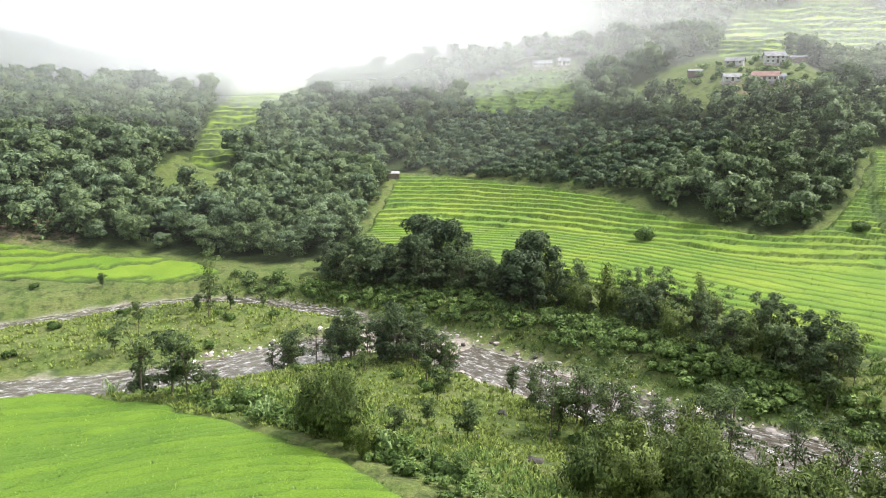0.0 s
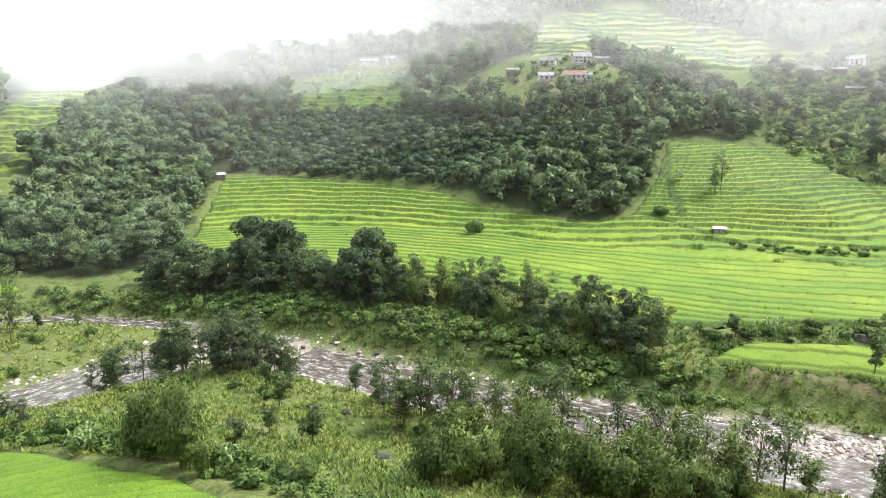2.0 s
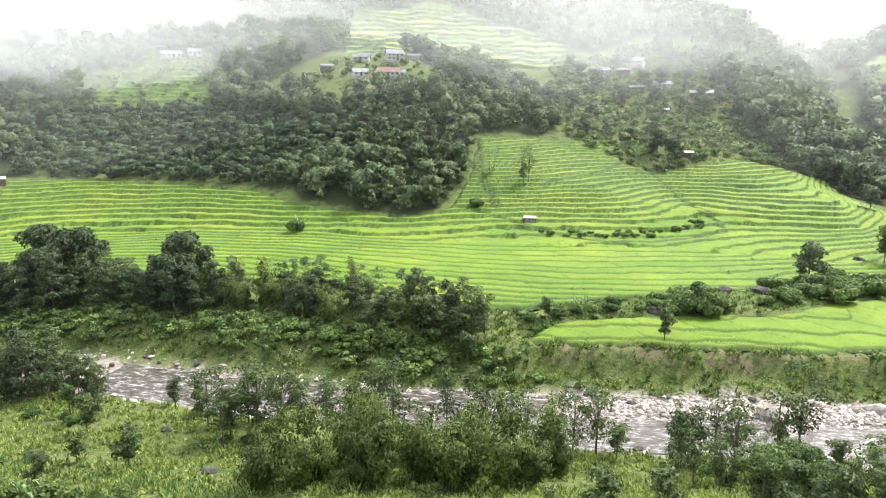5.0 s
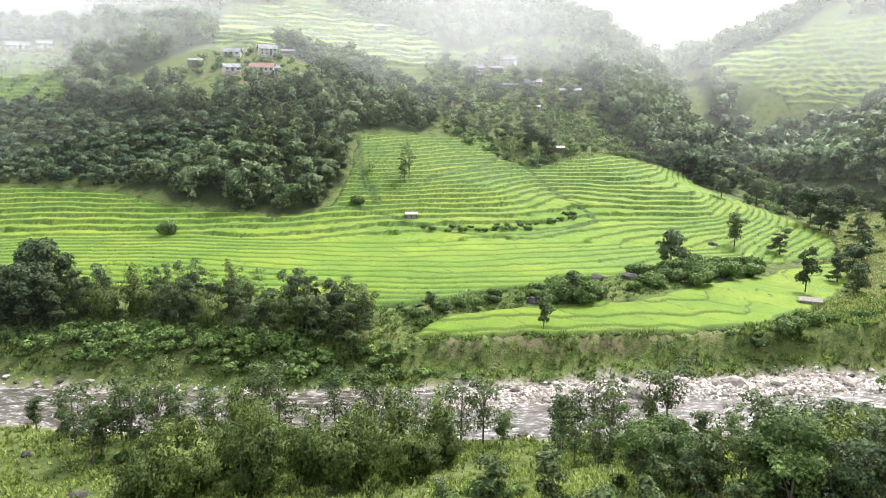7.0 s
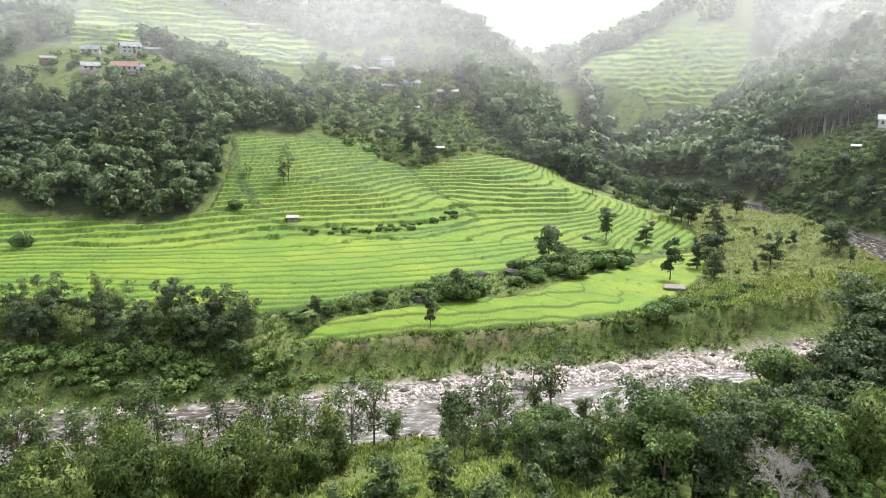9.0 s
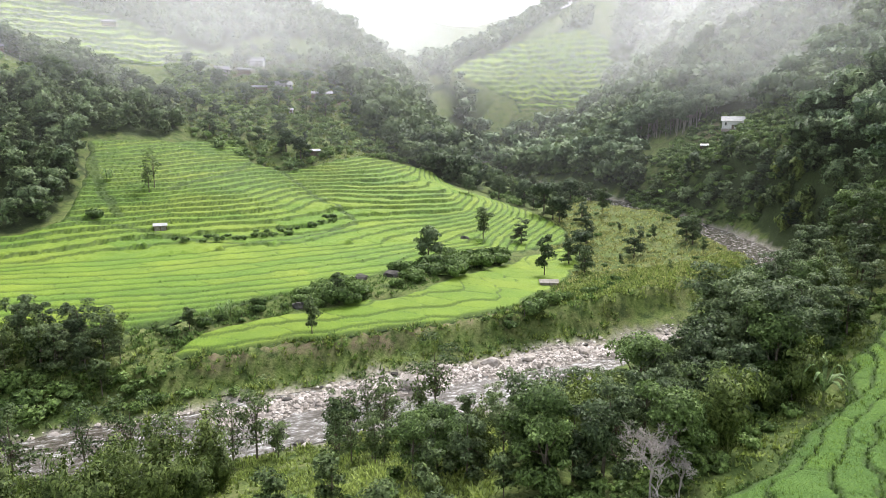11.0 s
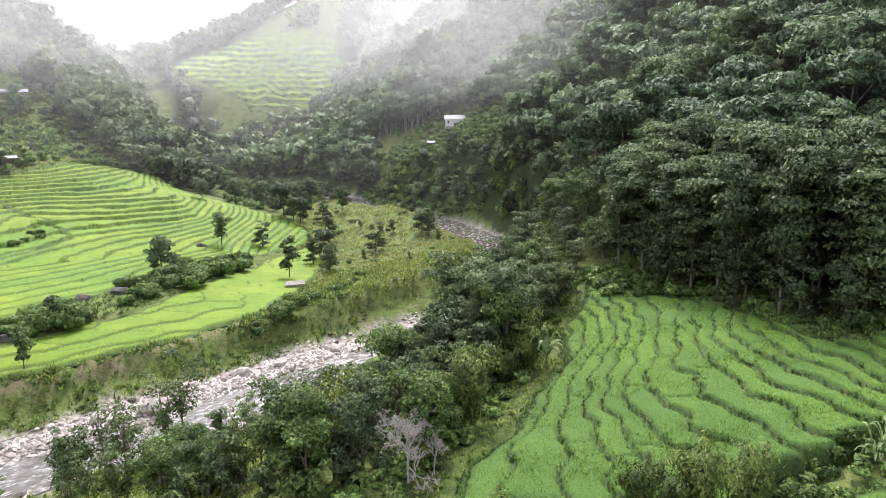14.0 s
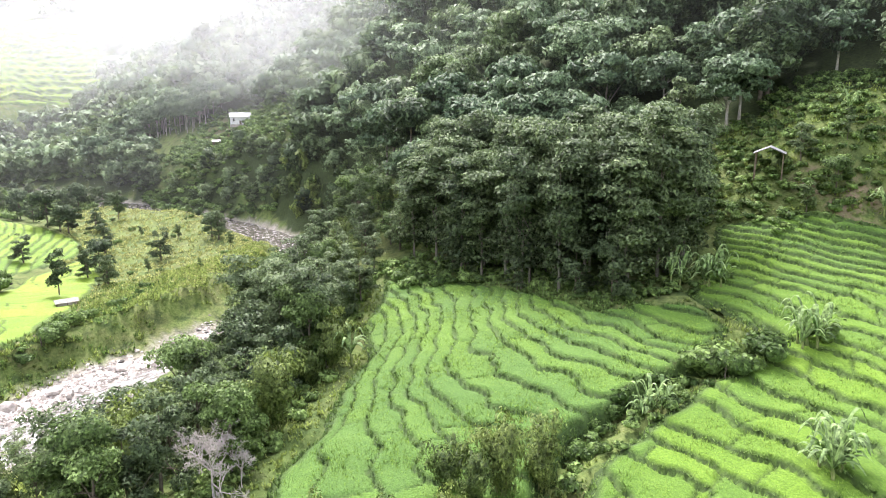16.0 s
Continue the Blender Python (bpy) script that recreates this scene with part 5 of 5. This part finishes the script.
def banana(x, y, size, stems, label, seed):
    rng = np.random.default_rng(seed)
    root = new("banana_plant")
    root.matrix_world = pose(x, y, float(ground_height([x], [y])[0]), 0, 0, rng.uniform(0, 360))
    for s in range(stems):
        px, py = rng.uniform(-0.9, 0.9, 2) * size * (stems > 1)
        h = size * rng.uniform(0.45, 1.1)
        v, f = tube([(px, py, -0.5), (px, py, h * 0.6), (px + 0.1, py, h)], [0.11 * size, 0.09 * size, 0.05 * size], 7)
        under("stem", mesh_of("stem", v, f, CULM, smooth=True), root)
        for k in range(10):
            v, f = banana_leaf(rng, size * rng.uniform(1.2, 2.1), size * rng.uniform(0.11, 0.18), k * 2.4 + rng.uniform(-0.3, 0.3), rng.uniform(0.5, 1.7))
            v = [(p[0] + px + 0.1, p[1] + py, p[2] + h - 0.1) for p in v]
            under("leaf", mesh_of("leaf", v, f, LEAF_BANANA, smooth=True), root)
    return tagged(root, label, "banana plant", group="banana plants")


for k, (x, y, size, stems) in enumerate([(43, -34.8, 1.4, 6), (55, -26, 1.1, 4), (75.5, -43, 1.45, 5), (59, -43.8, 1.35, 5), (80.5, 1, 1.9, 1), (78, -39, 1.4, 2), (95, -72, 1.2, 2), (83, -70, 1.2, 2)]):
    banana(x, y, size, stems, "pale green banana clump beside the terraces", 400 + k)
for k, (x, y, size, stems) in enumerate([(-25, 88.5, 1.1, 3), (-7.5, 74.5, 1.1, 2), (-57, 113, 1.2, 2), (-3, 238, 1.6, 3), (63, 211, 1.5, 2), (227, 233, 1.6, 2), (257, 252, 1.8, 3), (225, 213, 1.5, 2), (92, 107, 1.2, 2), (145, 224, 1.4, 2)]):
    banana(x, y, size, stems, "banana clump with torn leaves at the field edge", 430 + k)


# ---- bare trees ----
def bare_tree(x, y, height, spread_, label, seed, mat, depth=4, first=5):
    rng = np.random.default_rng(seed)
    root = new("bare_tree")
    root.matrix_world = pose(x, y, float(ground_height([x], [y])[0]))
    limbs = []

    def thin(r):
        return max(r, 0.013)

    def grow(at, way, length, r, level):
        end = at + way * length
        mid = at.lerp(end, 0.5) + Vector(rng.normal(size=3)) * length * 0.07
        limbs.append(tube([at, mid, end], [thin(r), thin(r * 0.8), thin(r * 0.6)], 5 if level < 2 else 3))
        if level < depth:
            for _ in range(first if level == 0 else rng.integers(4, 6)):
                turn = Vector(rng.normal(size=3)) * spread_
                grow(at.lerp(end, rng.uniform(0.55, 1.0)), (way + turn + Vector((0, 0, 0.12))).normalized(), length * rng.uniform(0.48, 0.68), r * 0.6, level + 1)

    grow(Vector((0, 0, -0.5)), Vector((0.05, 0.02, 1)).normalized(), height * 0.42, height * 0.013, 0)
    v, f = joined(limbs[:1])
    under("trunk", mesh_of("trunk", v, f, mat, smooth=True), root)
    v, f = joined(limbs[1:])
    tagged(under("branch", mesh_of("branch", v, f, mat), root), kind="stuff")
    return tagged(root, label, "tree", group="bare trees")


DEAD = plain("bleached_wood", (0.30, 0.26, 0.24), (0.52, 0.47, 0.44), 3)
bare_tree(52.5, 12, 8.6, 1.0, "leafless bleached tree with fine grey twigs", 7, DEAD, 5, 6)
bare_tree(54, 10, 5.5, 0.7, "leafless grey sapling beside the rice", 9, DEAD, 4, 5)
bare_tree(82.5, 4, 8.5, 0.4, "bare pale dead tree above the banana", 12, BARK_PALE, 2, 4)


# ---- stones ----
def stone_mesh(seed, mat, rough=0.28, subdivisions=2):
    rng = np.random.default_rng(seed)
    bm = bmesh.new()
    bmesh.ops.create_icosphere(bm, subdivisions=subdivisions, radius=1)
    off = Vector(rng.uniform(-50, 50, 3))
    s = Vector((rng.uniform(0.9, 1.5), rng.uniform(0.7, 1.1), rng.uniform(0.45, 0.75)))
    for v in bm.verts:
        c = v.co.copy()
        k = 1 + rough * noise.noise(c * 1.1 + off) + 0.4 * rough * noise.noise(c * 2.7 + off)
        v.co = Vector((c.x * s.x, c.y * s.y, c.z * s.z)) * k
    me = bpy.data.meshes.new("stone")
    bm.to_mesh(me)
    bm.free()
    me.materials.append(mat)
    return me


PALE_STONES, DARK_STONES = [stone_mesh(k, ROCK, 0.4) for k in range(6)], [stone_mesh(20 + k, ROCK_DARK, 0.4) for k in range(4)]


def boulder(x, y, size, dark, label, sink=0.2):
    ob = new("boulder", random.choice(DARK_STONES if dark else PALE_STONES))
    ob.matrix_world = pose(x, y, float(ground_height([x], [y])[0]) + size * (0.35 - sink), 0, 0, random.uniform(0, 360)) @ Matrix.Diagonal((size, size, size, 1))
    return tagged(ob, label, "boulder", group="boulders")


for x, y, size in ((98, 66, 2.6), (114, 58, 2.2), (108, 65, 1.8), (92, 72, 1.5), (104, 63, 1.4), (120, 53, 1.5), (86, 74, 1.3), (73, 82, 1.4), (62, 91, 1.3), (130, 45, 1.4)):
    boulder(x, y, size, False, "big grey boulder in the river bed")
for x, y, size in ((128, 101, 1.8), (135, 97, 2.0), (184, 90, 2.0), (176, 92, 1.6), (12, 81, 0.8), (11.7, 82.5, 0.5), (9.5, 101, 0.8), (47, 107, 1.9), (104, 99, 1.4), (198, 112, 1.6), (5, 88, 0.7), (17, 84, 0.8)):
    boulder(x, y, size, True, "dark weathered boulder in the grass", 0.25)
rng = np.random.default_rng(77)
line = np.array(RIVER)[:, :2]
for k in range(150):
    q = rng.uniform(8, 23)
    i = int(q)
    c = line[i] + (line[i + 1] - line[i]) * (q - i)
    way = (line[i + 1] - line[i]) / np.linalg.norm(line[i + 1] - line[i])
    side = rng.choice((-1, 1)) * rng.uniform(6.5, 10) if rng.random() < 0.75 else rng.uniform(-6, 6)
    boulder(c[0] - way[1] * side, c[1] + way[0] * side, rng.uniform(0.25, 0.75), rng.random() < 0.45, "water-worn stone at the river's edge", 0.1)


def shingle(count, seed):
    """Loose cobbles along the water, too many to count."""
    rng = np.random.default_rng(seed)
    bar = np.array(SHINGLE)[:, :2]
    pts = []
    for k in range(count):
        path, reach, lo, hi = (bar, 5.5, 0, len(bar) - 1) if rng.random() < 0.8 else (line, 10.5, 5, 23)
        q = rng.uniform(lo, hi - 0.01)
        i = int(q)
        c = path[i] + (path[i + 1] - path[i]) * (q - i)
        way = (path[i + 1] - path[i]) / np.linalg.norm(path[i + 1] - path[i])
        side = rng.normal() * reach * 0.42 if path is bar else rng.choice((-1, 1)) * rng.uniform(7.5, reach)
        pts.append((c[0] - way[1] * side, c[1] + way[0] * side))
    pts = np.array(pts)
    z = ground_height(pts[:, 0], pts[:, 1])
    corner = np.array([(1, 0, 0), (0.3, 0.9, 0.1), (-0.8, 0.5, 0), (-0.7, -0.6, 0.1), (0.4, -0.9, 0), (0.1, 0, 0.75)])
    tri = np.array([(0, 1, 5), (1, 2, 5), (2, 3, 5), (3, 4, 5), (4, 0, 5)])
    s = rng.gamma(2.0, 0.09, count)[:, None, None] + 0.1
    a = rng.uniform(0, 6.28, count)
    v = (corner[None] + rng.normal(size=(count, 6, 3)) * 0.16) * s
    v = np.stack([v[..., 0] * np.cos(a)[:, None] - v[..., 1] * np.sin(a)[:, None], v[..., 0] * np.sin(a)[:, None] + v[..., 1] * np.cos(a)[:, None], v[..., 2]], -1)
    v = v + np.c_[pts, z - 0.04][:, None]
    f = (tri[None] + 6 * np.arange(count)[:, None, None]).reshape(-1, 3)
    return tagged(new("shingle", mesh_of("shingle", v.reshape(-1, 3), f, COBBLE)), "pale loose cobbles along the river", "stones", kind="stuff")


def cobble_material():
    m, nt, b = material("cobbles", 0.85)
    geo = nt.nodes.new("ShaderNodeNewGeometry")
    c = ramp(nt, geo.outputs["Random Per Island"], [(0.0, (0.10, 0.09, 0.075)), (0.35, (0.24, 0.21, 0.185)), (0.7, (0.48, 0.43, 0.39)), (1.0, (0.66, 0.61, 0.57))])
    nt.links.new(blend(nt, c, ramp(nt, noise_of(nt, 6, 4), [(0.3, (0.75, 0.75, 0.75)), (0.7, (1.1, 1.1, 1.1))]), 1.0, "MULTIPLY"), b.inputs["Base Color"])
    return m


COBBLE = cobble_material()
shingle(9000, 5)

# a footbridge far up the valley
bridge = new("footbridge")
bridge.matrix_world = pose(433, 236, 11, 0, 0, -48)
part("deck", box(-22, -0.9, 0, 22, 0.9, 0.25, 0.03), TIMBER, bridge)
for side in (-0.85, 0.85):
    part("rail", box(-22, side - 0.05, 1.0, 22, side + 0.05, 1.12), TIN, bridge)
    for k in range(12):
        part("post", box(-22 + 4 * k - 0.05, side - 0.05, 0.25, -22 + 4 * k + 0.05, side + 0.05, 1.0), TIN, bridge)
for x in (-22, 22):
    part("pier", box(x - 1, -1.4, -9, x + 1, 1.4, 0, 0.1), ROCK, bridge)
tagged(bridge, "narrow grey footbridge over the upper river", "bridge")

# ---- valley haze: translucent sheets curved round the camera ----
def haze_sheet_material():
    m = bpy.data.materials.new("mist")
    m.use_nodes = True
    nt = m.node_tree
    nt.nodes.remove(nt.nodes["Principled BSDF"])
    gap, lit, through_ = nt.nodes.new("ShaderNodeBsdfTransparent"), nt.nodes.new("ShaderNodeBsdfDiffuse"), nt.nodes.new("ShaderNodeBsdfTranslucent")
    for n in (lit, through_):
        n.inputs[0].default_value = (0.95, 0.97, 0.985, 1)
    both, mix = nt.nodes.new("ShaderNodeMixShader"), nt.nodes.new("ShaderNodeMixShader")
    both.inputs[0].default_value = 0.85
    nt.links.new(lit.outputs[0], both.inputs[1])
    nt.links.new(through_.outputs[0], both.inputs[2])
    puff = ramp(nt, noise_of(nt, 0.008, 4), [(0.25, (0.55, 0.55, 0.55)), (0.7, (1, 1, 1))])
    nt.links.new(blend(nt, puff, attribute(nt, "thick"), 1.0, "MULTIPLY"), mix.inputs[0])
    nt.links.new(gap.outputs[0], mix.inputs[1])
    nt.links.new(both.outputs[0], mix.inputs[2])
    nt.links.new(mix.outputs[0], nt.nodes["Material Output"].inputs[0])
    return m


HAZE_SHEET = haze_sheet_material()
# thin sheets standing in for haze: radius round the camera, and thickness low, at the level of the village, and high up
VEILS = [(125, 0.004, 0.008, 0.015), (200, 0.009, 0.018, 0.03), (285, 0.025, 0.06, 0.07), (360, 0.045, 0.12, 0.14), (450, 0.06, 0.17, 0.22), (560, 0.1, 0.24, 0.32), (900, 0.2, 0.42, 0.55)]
# where the sheets are thickest, tuned to the camera's view: bearing from the camera, spread and strength
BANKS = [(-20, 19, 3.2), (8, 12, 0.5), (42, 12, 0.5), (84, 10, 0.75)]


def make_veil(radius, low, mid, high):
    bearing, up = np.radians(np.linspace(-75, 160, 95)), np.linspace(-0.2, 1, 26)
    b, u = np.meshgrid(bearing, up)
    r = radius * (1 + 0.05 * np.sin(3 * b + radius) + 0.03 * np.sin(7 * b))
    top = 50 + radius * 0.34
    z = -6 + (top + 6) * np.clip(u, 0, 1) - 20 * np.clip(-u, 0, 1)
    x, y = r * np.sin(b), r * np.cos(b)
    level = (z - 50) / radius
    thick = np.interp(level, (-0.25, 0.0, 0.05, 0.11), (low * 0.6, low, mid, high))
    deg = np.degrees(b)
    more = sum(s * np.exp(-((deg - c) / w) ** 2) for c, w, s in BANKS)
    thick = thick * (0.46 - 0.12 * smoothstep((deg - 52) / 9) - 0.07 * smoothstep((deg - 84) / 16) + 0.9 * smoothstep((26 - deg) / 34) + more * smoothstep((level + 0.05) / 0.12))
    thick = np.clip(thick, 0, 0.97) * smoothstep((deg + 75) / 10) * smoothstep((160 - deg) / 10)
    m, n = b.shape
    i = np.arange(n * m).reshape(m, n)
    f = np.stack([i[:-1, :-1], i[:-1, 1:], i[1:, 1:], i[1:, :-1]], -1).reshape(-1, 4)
    # normals tipped down so that each sheet turns white with sky light
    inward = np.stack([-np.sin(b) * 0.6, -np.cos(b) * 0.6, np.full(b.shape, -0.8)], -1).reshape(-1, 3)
    me = mesh_of("mist", np.c_[x.ravel(), y.ravel(), z.ravel()], f, HAZE_SHEET, normals=inward)
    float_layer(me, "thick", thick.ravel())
    return tagged(new("mist", me), "thin white curtain round the camera standing in for valley mist", "mist", kind="stuff")


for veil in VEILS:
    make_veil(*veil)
